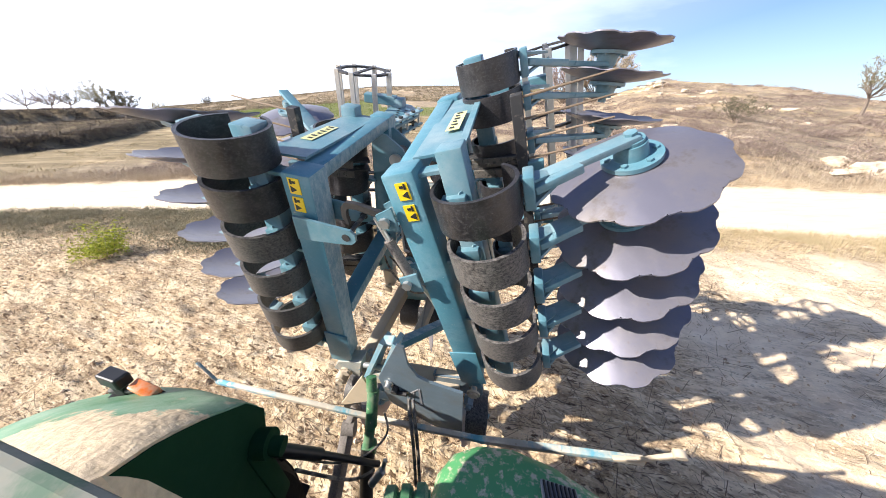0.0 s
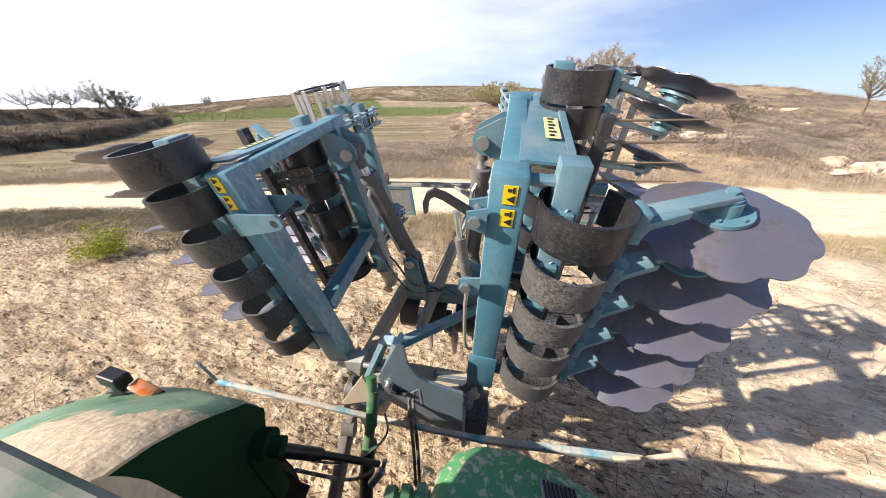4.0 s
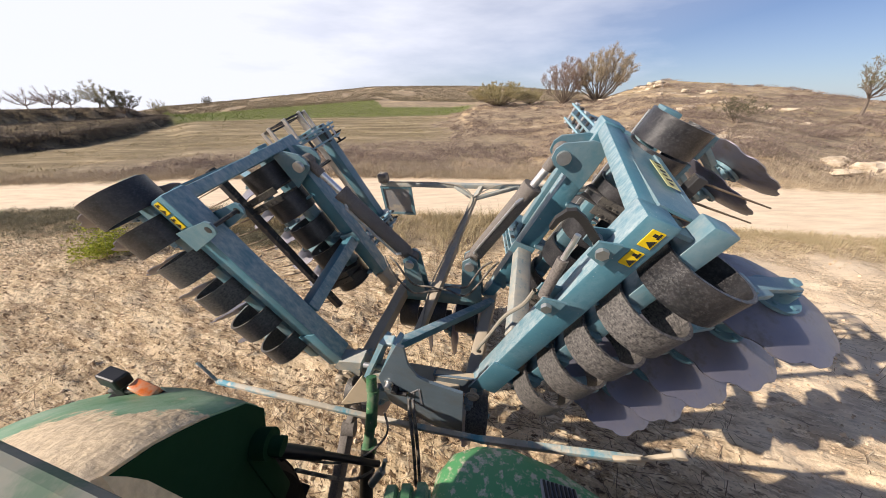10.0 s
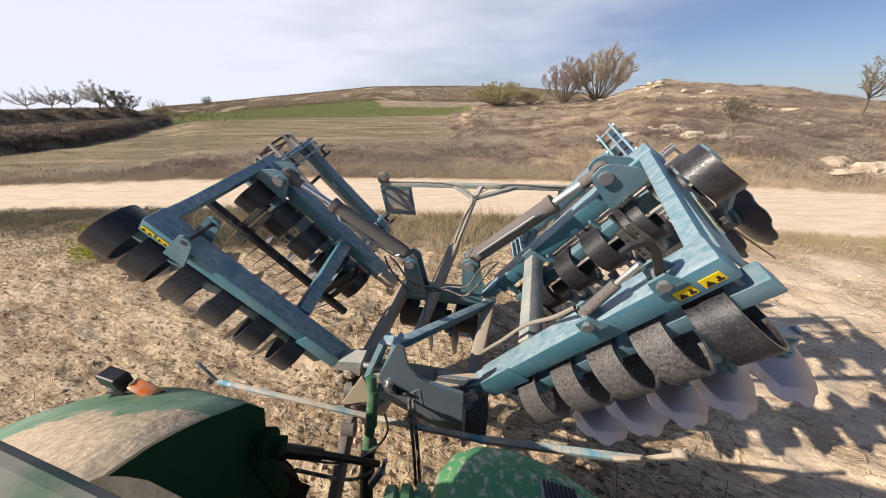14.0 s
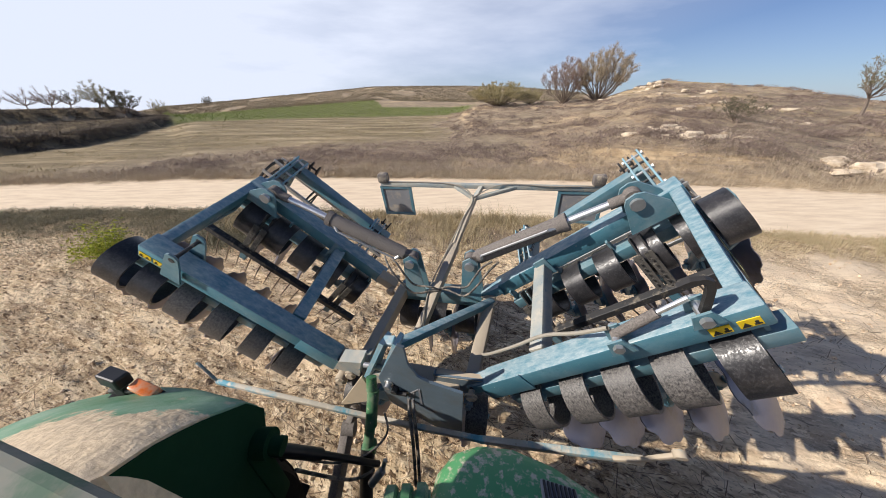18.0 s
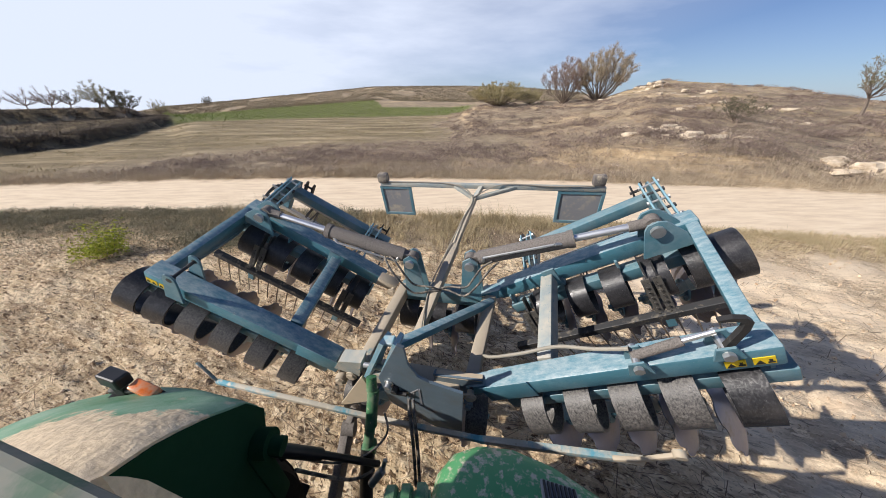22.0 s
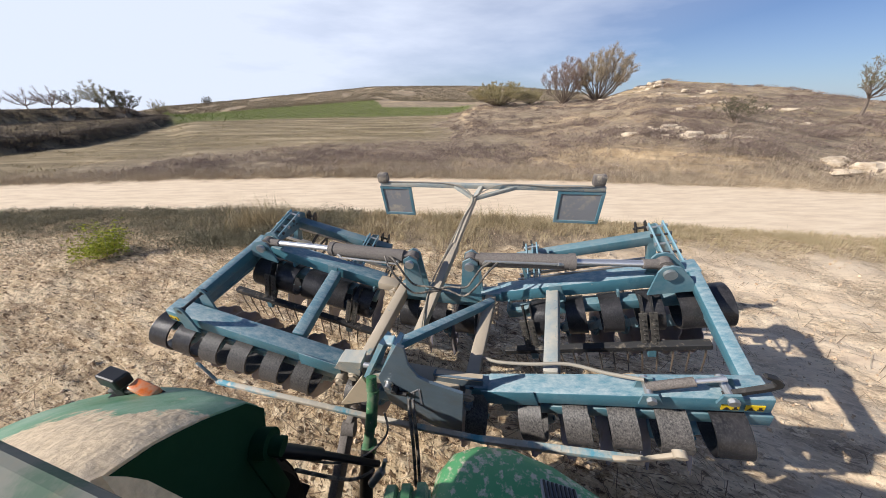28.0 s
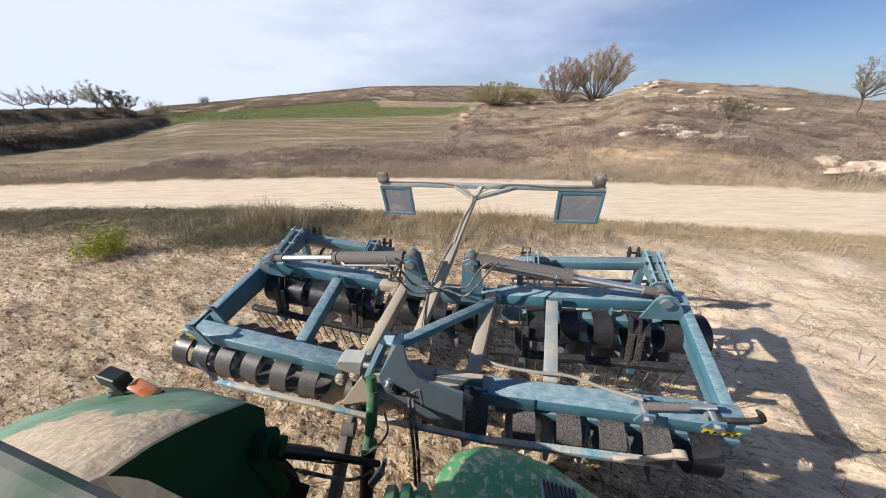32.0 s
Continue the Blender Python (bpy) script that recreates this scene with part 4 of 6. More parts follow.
def disc_mesh():
    """A dished disc with a scalloped rim; its axis is x and the hub side is +x."""
    bm = bmesh.new()
    R, seg = 0.270, 100
    radii = (0.0, 0.06, 0.11, 0.16, 0.21, 0.255, 1.0)
    sides = []
    for off in (0.0025, -0.0025):
        rings = []
        for r in radii:
            ring = []
            for k in range(seg):
                a = 2 * math.pi * k / seg
                u = (a * 10 / (2 * math.pi)) % 1.0
                rim = R - 0.019 * math.sin(math.pi * min(1.0, u / 0.72)) ** 2 * (1 if u < 0.72 else 0)
                rr = rim if r == 1.0 else r
                dish = 0.05 * (1 - (rr / R) ** 2)
                ring.append((dish + off, rr * math.cos(a), rr * math.sin(a)))
            rings.append(ring)
        vs = [[bm.verts.new(p) for p in ring] if r else [bm.verts.new(rings[0][0])] * seg for r, ring in zip(radii, rings)]
        sides.append(vs)
        for i in range(len(radii) - 1):
            for k in range(seg):
                q = [vs[i][k], vs[i][(k + 1) % seg], vs[i + 1][(k + 1) % seg], vs[i + 1][k]]
                if i == 0:
                    q = [q[0], q[2], q[3]]
                bm.faces.new(q)
    top, bot = sides[0][-1], sides[1][-1]
    for k in range(seg):
        bm.faces.new((top[k], top[(k + 1) % seg], bot[(k + 1) % seg], bot[k]))
    return mesh_of(bm, "disc", steel_disc)


def hub_mesh():
    """Bearing hub with a bolted flange; axis x, from the disc at x = 0.045 to the arm at x = 0.125."""
    bm = bmesh.new()
    rod(bm, (0.050, 0, 0), (0.066, 0, 0), 0.090, 28)
    rod(bm, (0.064, 0, 0), (0.112, 0, 0), 0.052, 24, 0.046)
    rod(bm, (0.112, 0, 0), (0.124, 0, 0), 0.040, 20)
    for k in range(6):
        a = 2 * math.pi * k / 6
        y, z = 0.070 * math.cos(a), 0.070 * math.sin(a)
        rod(bm, (0.064, y, z), (0.074, y, z), 0.010, 6)
    rod(bm, (0.124, 0, 0), (0.148, 0, 0), 0.020, 6)
    return mesh_of(bm, "hub", teal)


def arm_mesh(way):
    """Cast arm from the lower end of the spring to the hub."""
    bm = bmesh.new()
    k = -way
    box(bm, -0.058, 0.058, -0.02, 0.075, -0.185, -0.150, 0.006)
    end = Vector((0.046 * k, 0.19, -0.495)) if way < 0 else Vector((0.14 * k, 0.31, -0.57))
    bar(bm, (0.0, 0.03, -0.17), Vector((0.0, 0.03, -0.17)).lerp(end, 0.45), 0.030, 0.080, 0.006, up=(0, 1, 0.6))
    bar(bm, (0.010 * k, 0.06, -0.18), end, 0.024, 0.062, 0.005, up=(0, 1, 0.6))
    for sx in (-0.04, 0.04):
        plate(bm, [(sx, -0.01, -0.18), (sx, 0.07, -0.18), (sx * 0.3, 0.11, -0.28)], 0.010)
        rod(bm, (sx, 0.02, -0.150), (sx, 0.02, -0.132), 0.013, 6)
    return mesh_of(bm, "arm", teal)


def clamp_mesh():
    """Clamp block that holds a spring on its tube."""
    bm = bmesh.new()
    box(bm, -0.045, 0.045, 0.0, 0.085, 0.012, 0.10, 0.006)
    box(bm, -0.030, 0.030, -0.03, 0.010, 0.030, 0.115, 0.004)
    for sx in (-0.03, 0.03):
        rod(bm, (sx, 0.02, 0.06), (sx, -0.005, 0.045), 0.010, 6)
    return mesh_of(bm, "clamp", teal)


SPRING = {0: spring_mesh(rubber, 0.138, 0.066), 1: spring_mesh(rubber_dusty, 0.138, 0.066), 2: spring_mesh(rubber_grey, 0.138, 0.066), 3: spring_mesh(rubber, 0.142, 0.084)}
DISC, HUB, CLAMP = disc_mesh(), hub_mesh(), clamp_mesh()
ARM = {-1: arm_mesh(-1), 1: arm_mesh(1)}


def disc_unit(parent, x, y, z, way, dusty, off=(0.078, 0.205, -0.50), tilt=(-0.209, 0.181)):
    """One spring, arm, hub and disc; way is the side of the arm on which the disc sits."""
    at = pose(x, y, z)
    twin("spring", SPRING[dusty], parent, at, ("black spring loop", "dust-scoured black spring loop", "black spring loop greyed with dust", "broad black spring loop")[dusty])
    twin("clamp", CLAMP, parent, at)
    twin("arm", ARM[way], parent, at)
    n = Vector((-0.955 * way, *tilt)).normalized()
    u = n.cross(Vector((0, 0, 1))).normalized()
    turn = Matrix((n, u, n.cross(u))).transposed().to_4x4()
    turn = Matrix.Translation((x + way * off[0], y + off[1], z + off[2])) @ turn @ pose(0, 0, 0, 53 * x * 7 % 36, 0, 0)
    twin("hub", HUB, parent, turn)
    twin("disc", DISC, parent, turn, "bright dished disc with a scalloped rim")


def wing(s):
    """One folding wing: s = 1 on the side of positive x, -1 on the other. a runs outwards from the hinge."""
    org = HINGE[s]
    far = 1.44 if s > 0 else 1.37                      # outer end of the rear beam
    rise = 1.245 if s > 0 else 1.194                   # where the ram takes hold

    def X(a):
        return s * a

    bm = bmesh.new()
    box(bm, X(0.13), X(1.395), 0.815, 0.935, -0.135, -0.015, 0.012)
    box(bm, X(0.10), X(0.40), 0.808, 0.816, -0.145, 0.0, 0.002)
    w = part("wing", bm, teal_dusty, harrow, "teal wing of welded box beams", smooth=True)
    w.location = org - BASE

    bm = bmesh.new()
    box(bm, X(0.12), X(far + 0.015), 1.635, 1.755, -0.15, -0.03, 0.012)
    part("rear_beam", bm, teal_dusty, w, smooth=True)
    bm = bmesh.new()
    bar(bm, (X(1.355), 0.93, -0.08), (X(far - 0.02), 1.70, -0.08), 0.062, 0.09, 0.008)
    part("side_beam", bm, teal_dusty, w, smooth=True)
    bm = bmesh.new()
    p0, p1 = Vector((X(1.398), 0.935, -0.10)), Vector((X(far - 0.005), 1.64, -0.10))
    out = Vector((X(-0.004), 0.0, -0.185))
    plate(bm, [p0, p1, p1 + out * 0.75, p1 + out - Vector((0, 0.07, 0)), p0 + out], 0.010)
    bar(bm, p0 + out + Vector((0, 0.10, 0.012)), p1 + out - Vector((0, 0.10, -0.012)), 0.012, 0.030, 0.003)
    side = part("end_plate", bm, teal, w, "slanted teal end plate with a pale yellow sticker")
    along_y, down = (p1 - p0).normalized(), out.normalized()
    face = along_y.cross(down).normalized() * (1 if s > 0 else -1)
    if face.x * s < 0:
        face = -face
    c = p0 + (p1 - p0) * 0.42 + out * 0.62 + face * 0.0125
    bm = bmesh.new()
    plate(bm, [c + along_y * u + down * v for u, v in ((-0.115, -0.028), (0.115, -0.028), (0.115, 0.028), (-0.115, 0.028))], 0.0015)
    part("sticker", bm, yellow_ink, side)
    for k in range(6):
        q = c + along_y * (-0.092 + 0.037 * k) + face * 0.003
        bm = bmesh.new()
        plate(bm, [q + along_y * u + down * v for u, v in ((-0.007, -0.014), (0.007, -0.014), (0.007, 0.004 + 0.008 * (k % 2)), (-0.007, 0.004 + 0.008 * (k % 2)))], 0.001)
        part("lettering_bar", bm, black_ink, side)
    bm = bmesh.new()
    bar(bm, (X(0.495), 0.945, -0.07), (X(0.55), 1.60, -0.07), 0.085, 0.10, 0.008)
    part("brace", bm, worn_brace if s > 0 else teal_dusty, w, "dust-worn cross brace", smooth=True)
    bm = bmesh.new()
    box(bm, X(0.53), X(0.62), 1.585, 1.60, -0.13, 0.02, 0.003)
    part("brace_plate", bm, teal, w)
    # hinge lugs
    for y0, y1 in ((0.835, 0.935), (1.61, 1.71)):
        bm = bmesh.new()
        bar(bm, (X(-0.02), (y0 + y1) / 2, -0.055), (X(0.16), (y0 + y1) / 2, -0.07), y1 - y0, 0.085, 0.012, up=(0, 0, 1))
        part("hinge_lug", bm, teal_dusty if s > 0 else dusty_steel, w, smooth=True)
    for y0, y1 in ((0.79, 0.98), (1.56, 1.76)):
        bm = bmesh.new()
        rod(bm, (0, y0, -0.05), (0, y1, -0.05), 0.020, 14)
        rod(bm, (0, y0 - 0.012, -0.05), (0, y0, -0.05), 0.030, 6)
        rod(bm, (0, y0, -0.05), (0, y0 + 0.01, -0.05), 0.040, 16)
        part("hinge_pin", bm, dusty_steel, w)
    # spring tubes under the beams
    for y, b, a1 in ((0.882, -0.258, 1.43 if s > 0 else 1.53), (1.642, -0.262, 1.60 if s > 0 else 1.42)):
        bm = bmesh.new()
        box(bm, X(0.16), X(a1), y - 0.044, y + 0.044, b - 0.044, b + 0.044, 0.006)
        part("spring_tube", bm, teal, w, smooth=True)
        for a in (0.2, 0.62, 0.98, 1.36):
            bm = bmesh.new()
            box(bm, X(a - 0.008), X(a + 0.008), y - 0.03, y + 0.03, b, -0.125, 0.002)
            part("gusset", bm, teal, w)
    front = (0.34, 0.59, 0.815, 1.03, 1.25) if s > 0 else (0.37, 0.605, 0.85, 1.07, 1.275, 1.455)
    rear = (0.43, 0.68, 0.915, 1.155, 1.375, 1.52) if s > 0 else (0.264, 0.506, 0.75, 1.0, 1.22)
    for a in front:
        disc_unit(w, X(a), 0.84, -0.315, -1, (1 if a < 1.1 else 0) if s > 0 else (2 if a < 1.1 else 0), (0.078, 0.205, -0.50) if s > 0 else (0.0, 0.23, -0.41), (-0.14, 0.15) if s > 0 else (-0.26, 0.12))
    for a in rear:
        disc_unit(w, X(a), 1.60, -0.325, 1, 0 if s > 0 else 3, (-0.04, 0.34, -0.60) if s > 0 else (0.03, 0.30, -0.52), (-0.16, 0.30) if s > 0 else (-0.12, -0.05))
    # tine bar between the gangs
    bm = bmesh.new()
    box(bm, X(0.10), X(1.44), 1.36, 1.41, -0.475, -0.425, 0.004)
    part("tine_bar", bm, dark_steel, w)
    for k in range(15):
        a = 0.16 + 0.09 * k
        bm = bmesh.new()
        rod(bm, (X(a), 1.385, -0.45), (X(a + 0.006), 1.395, -0.62), 0.0055, 6)
        rod(bm, (X(a + 0.006), 1.395, -0.62), (X(a + 0.012), 1.425, -0.84), 0.005, 6, 0.0035)
        part("tine", bm, tine_steel, w)
    for a in (0.33, 1.12):
        for d in (-0.028, 0.028):
            bm = bmesh.new()
            plate(bm, [(X(a + d), 1.36, -0.48), (X(a + d), 1.42, -0.48), (X(a + d), 1.60, -0.16), (X(a + d), 1.54, -0.12)], 0.010)
            part("tine_bracket", bm, dark_steel, w)
        for d in (-0.035, 0.025):
            bm = bmesh.new()
            bar(bm, (X(a + d), 1.385, -0.48), (X(a + d), 1.46, -0.19), 0.012, 0.046, 0.003, up=(1, 0, 0))
            for q in range(7):
                t = 0.08 + 0.13 * q
                y, b = 1.385 + 0.075 * t, -0.48 + 0.29 * t
                rod(bm, (X(a + d - 0.004), y - 0.018, b), (X(a + d - 0.004), y - 0.024, b), 0.007, 6)
            part("adjuster_strap", bm, strap_steel, w, "dusty perforated adjuster strap")
        bm = bmesh.new()
        box(bm, X(a - 0.03), X(a + 0.02), 1.36, 1.40, -0.545, -0.465, 0.004)
        part("adjuster_block", bm, teal, w)
    # roller carrier at the rear
    bm = bmesh.new()
    box(bm, X(0.25), X(1.36), 2.17, 2.26, -0.22, -0.13, 0.008)
    part("roller_beam", bm, teal, w, smooth=True)
    for a in (0.42, far - 0.09):
        bm = bmesh.new()
        plate(bm, [(X(a + 0.012), y, z) for y, z in ((1.72, -0.13), (1.72, -0.03), (2.06, 0.03), (2.16, 0.01), (2.30, -0.10), (2.30, -0.24), (2.02, -0.21))], 0.012)
        side = part("hole_plate", bm, teal, w, "teal plate with two rows of adjusting holes")
        # black discs paint the dark inside of the adjusting holes; the plate is uncut
        for k in range(5):
            for row in (0, 1):
                yy, zz = 1.92 + 0.05 * k + 0.02 * row, -0.035 - 0.06 * row - 0.012 * k
                bm = bmesh.new()
                for off in (0.010, 0.0255):
                    rod(bm, (X(a + off), yy, zz), (X(a + off + 0.0025), yy, zz), 0.010, 10)
                part("adjusting_hole", bm, black_plastic, side)
        for d in (-0.045, 0.045):
            bm = bmesh.new()
            bar(bm, (X(a + d), 1.68, -0.065), (X(a + d), 2.14, 0.02), 0.012, 0.045, 0.003)
            part("roller_fork", bm, teal_light, w)
        for k in range(5):
            yy, zz = 1.76 + 0.085 * k, -0.045 + 0.0155 * k
            bm = bmesh.new()
            rod(bm, (X(a - 0.062), yy, zz), (X(a + 0.062), yy, zz), 0.009, 8)
            rod(bm, (X(a - 0.064), yy, zz), (X(a - 0.054), yy, zz), 0.016, 6)
            rod(bm, (X(a + 0.054), yy, zz), (X(a + 0.064), yy, zz), 0.016, 6)
            part("stop_pin", bm, dark_steel if k % 2 else bolt_steel, w)
        for d in (-0.035, 0.035):
            bm = bmesh.new()
            plate(bm, [(X(a - 0.06 + d), y, z) for y, z in ((2.255, -0.26), (2.315, -0.26), (2.335, -0.09), (2.32, -0.065), (2.29, -0.07), (2.275, -0.10))], 0.012)
            part("locking_strap", bm, hook_steel, w, "black locking strap")
        bm = bmesh.new()
        rod(bm, (X(a - 0.11), 2.30, -0.12), (X(a - 0.01), 2.30, -0.12), 0.011, 10)
        part("locking_pin", bm, dark_steel, w)
    rb = -0.42 if s < 0 else -0.62
    for k in range(8):
        ang = 2 * math.pi * k / 8
        y, b = 2.18 + 0.19 * math.cos(ang), rb + 0.19 * math.sin(ang)
        bm = bmesh.new()
        bar(bm, (X(0.20), y, b), (X(1.52), y, b), 0.012, 0.035, 0.002)
        part("roller_bar", bm, bolt_steel, w)
    for a in (0.22, 0.65, 1.08, 1.50):
        bm = bmesh.new()
        loops = [[bm.verts.new((X(a + d), 2.18 + q * math.cos(k * math.pi / 16), rb + q * math.sin(k * math.pi / 16))) for k in range(32)] for d, q in ((0, 0.150), (0.012, 0.150), (0.012, 0.186), (0, 0.186))]
        for i in range(4):
            for k in range(32):
                bm.faces.new((loops[i][k], loops[i][(k + 1) % 32], loops[(i + 1) % 4][(k + 1) % 32], loops[(i + 1) % 4][k]))
        bar(bm, (X(a + 0.006), 2.18 - 0.155, rb), (X(a + 0.006), 2.18 + 0.155, rb), 0.010, 0.03, 0.002)
        part("roller_ring", bm, dark_steel, w)
    for a in (0.30, 1.34):
        bm = bmesh.new()
        bar(bm, (X(a), 2.21, -0.19), (X(a), 2.18, rb), 0.06, 0.08, 0.006)
        part("roller_arm", bm, teal, w)
    # pin lugs
    ya, up_z = 1.62, RAM_PIN[s].z
    for d in (-0.075, 0.055):
        bm = bmesh.new()
        plate(bm, [(X(rise + q), ya + d, z) for q, z in ((-0.115, -0.10), (0.135, -0.10), (0.125, -0.01), (0.06, up_z + 0.035), (0.02, up_z + 0.055), (-0.03, up_z + 0.05), (-0.055, up_z + 0.02))], 0.014)
        part("cylinder_lug", bm, teal, w)
    bm = bmesh.new()
    rod(bm, (X(rise), ya - 0.105, up_z), (X(rise), ya + 0.085, up_z), 0.022, 14)
    rod(bm, (X(rise), ya - 0.112, up_z), (X(rise), ya - 0.09, up_z), 0.036, 18)
    part("cylinder_pin", bm, bolt_steel, w)
    # warning labels on the front face
    for a in ((1.330, 1.246) if s > 0 else (1.348, 1.270)):
        bm = bmesh.new()
        box(bm, X(a - 0.032), X(a + 0.032), 0.8115, 0.8145, -0.104, -0.060)
        lab = part("warning_label", bm, yellow, w, "yellow warning label with black pictograms")
        bm = bmesh.new()
        plate(bm, [(X(a - 0.027), 0.8105, -0.098), (X(a + 0.001), 0.8105, -0.098), (X(a - 0.013), 0.8105, -0.073)], 0.0012)
        part("pictogram", bm, black_ink, lab)
        bm = bmesh.new()
        box(bm, X(a + 0.008), X(a + 0.028), 0.8095, 0.8112, -0.096, -0.089)
        box(bm, X(a + 0.012), X(a + 0.022), 0.8095, 0.8112, -0.087, -0.074)
        part("pictogram", bm, black_ink, lab)
    if s > 0:
        # hydraulic catch: small ram along the front beam
        for a, y, b in ((0.936, 0.83, 0.035), (1.234, 0.845, 0.02)):
            for d in (-0.04, 0.04):
                bm = bmesh.new()
                plate(bm, [(X(a - 0.05), y + d, -0.02), (X(a + 0.05), y + d, -0.02), (X(a + 0.03), y + d, b + 0.03), (X(a - 0.03), y + d, b + 0.03)], 0.010)
                part("pin_lug", bm, teal, w)
            bm = bmesh.new()
            rod(bm, (X(a), y - 0.06, b), (X(a), y + 0.06, b), 0.018, 12)
            rod(bm, (X(a), y - 0.07, b), (X(a), y - 0.055, b), 0.022, 6)
            part("catch_pin", bm, bolt_steel, w)
        hose("catch_hose", [(0.08, 1.05, -0.03), (0.20, 0.98, 0.03), (0.40, 0.955, 0.045), (0.60, 0.95, 0.05), (0.78, 0.90, 0.045), (0.93, 0.85, 0.075)], 0.010, dusty_hose, w, "dusty hydraulic hose")
        bm = bmesh.new()
        rod(bm, (0.93, 0.835, 0.04), (1.12, 0.845, 0.075), 0.021, 16)
        part("catch_ram", bm, barrel_paint, w, smooth=True)
        bm = bmesh.new()
        rod(bm, (1.12, 0.845, 0.075), (1.23, 0.85, 0.09), 0.011, 12)
        part("catch_rod", bm, chrome, w, smooth=True)
    else:
        # receiving catch: two plates on the beam
        for y in (0.79, 0.955):
            bm = bmesh.new()
            plate(bm, [(X(1.235), y, -0.10), (X(1.125), y, -0.10), (X(1.145), y, 0.08), (X(1.155), y, 0.135), (X(1.175), y, 0.155), (X(1.205), y, 0.155), (X(1.222), y, 0.135), (X(1.225), y, 0.08)], 0.012)
            part("catch_plate", bm, teal, w)
            # dark plug drawn in place of the plate's open, shaded hole
            bm = bmesh.new()
            rod(bm, (X(1.185), y - 0.014, 0.115), (X(1.185), y + 0.016, 0.115), 0.017, 12)
            part("catch_boss", bm, dark_steel, w)
        bm = bmesh.new()
        rod(bm, (X(1.185), 0.79, 0.115), (X(1.185), 0.96, 0.115), 0.010, 10)
        part("catch_bar", bm, dark_steel, w)
    return w


wing_right = wing(1)
wing_left = wing(-1)

# catch hook on the wing with the small ram
bm = bmesh.new()
plate(bm, [(0.84 * a, -0.012, 0.9 * b) for a, b in ((-0.025, -0.013), (0.05, -0.017), (0.15, -0.014), (0.200, -0.002), (0.216, 0.026), (0.208, 0.070), (0.180, 0.108), (0.168, 0.102), (0.186, 0.064), (0.189, 0.034), (0.180, 0.020), (0.145, 0.013), (0.05, 0.012), (-0.025, 0.013))], 0.020)
catch_hook = part("catch_hook", bm, hook_steel, wing_right, "black steel catch hook")

# main fold rams
RAM_BASE = {1: Vector((-0.267, 1.62, -1.39)), -1: Vector((-0.735, 1.62, -1.415))}
barrels, rods = {}, {}
for s in (1, -1):
    bm = bmesh.new()
    rod(bm, (0.07, 0, 0), (0.70, 0, 0), 0.054, 24)
    rod(bm, (0.68, 0, 0), (0.72, 0, 0), 0.060, 24)
    rod(bm, (0, -0.03, 0), (0, 0.03, 0), 0.05, 18)
    box(bm, 0.0, 0.09, -0.03, 0.03, -0.035, 0.035, 0.004)
    barrels[s] = part("ram_barrel", bm, barrel_paint, harrow, "dirty dark hydraulic ram barrel", smooth=True)
    bm = bmesh.new()
    rod(bm, (0.12, -0.06, 0.035), (0.60, -0.065, 0.03), 0.009, 8)
    rod(bm, (0.10, -0.05, 0.0), (0.12, -0.06, 0.035), 0.012, 8)
    rod(bm, (0.60, -0.065, 0.03), (0.66, -0.03, 0.0), 0.012, 8)
    part("oil_pipe", bm, bolt_steel, barrels[s])
    bm = bmesh.new()
    rod(bm, (0.05, 0, 0), (0.72, 0, 0), 0.024, 20)
    rods[s] = part("ram_rod", bm, chrome, harrow, "bright chromed ram rod", smooth=True)
    bm = bmesh.new()
    rod(bm, (0, -0.03, 0), (0, 0.03, 0), 0.045, 18)
    rod(bm, (0.02, 0, 0), (0.12, 0, 0), 0.033, 16)
    part("rod_eye", bm, barrel_paint, rods[s], smooth=True)

# centre frame
CX0, CX1 = -0.91, -0.24
bm = bmesh.new()
box(bm, *(CX0 - BASE.x, CX1 - BASE.x), *(0.825 - BASE.y, 0.945 - BASE.y), *(-1.90 - BASE.z, -1.77 - BASE.z), 0.010)
part("front_crossbeam", bm, dusty_steel, harrow, "dust-covered crossbeam", smooth=True)
bm = bmesh.new()
box(bm, *(CX0 - BASE.x, CX1 - BASE.x), *(1.60 - BASE.y, 1.72 - BASE.y), *(-1.90 - BASE.z, -1.77 - BASE.z), 0.010)
part("rear_crossbeam", bm, teal, harrow, smooth=True)
for x0, x1 in ((-0.93, -0.87), (-0.175, -0.11)):
    bm = bmesh.new()
    bar(bm, mp(x0, 0.90, -1.80), mp(x1, 1.66, -1.80), 0.085, 0.10, 0.012)
    part("longitudinal_beam", bm, dusty_steel, harrow, "dust-covered longitudinal beam", smooth=True)
for s in (1, -1):
    p = RAM_BASE[s]
    for d in (-0.05, 0.05):
        bm = bmesh.new()
        plate(bm, [mp(p.x - 0.09, p.y + d, -1.80), mp(p.x + 0.09, p.y + d, -1.80), mp(p.x + 0.055, p.y + d, p.z + 0.02), mp(p.x, p.y + d, p.z + 0.06), mp(p.x - 0.055, p.y + d, p.z + 0.02)], 0.014)
        part("ram_bracket", bm, teal, harrow)
    bm = bmesh.new()
    rod(bm, mp(p.x, p.y - 0.09, p.z), mp(p.x, p.y + 0.09, p.z), 0.024, 14)
    rod(bm, mp(p.x, p.y - 0.10, p.z), mp(p.x, p.y - 0.08, p.z), 0.036, 14)
    part("ram_pin", bm, bolt_steel, harrow)
for x in (-0.82, -0.57, -0.32):
    disc_unit(harrow, *mp(x, 1.61, -2.05), 1, 3)
disc_unit(harrow, *mp(-0.13, 0.84, -2.09), -1, 1)
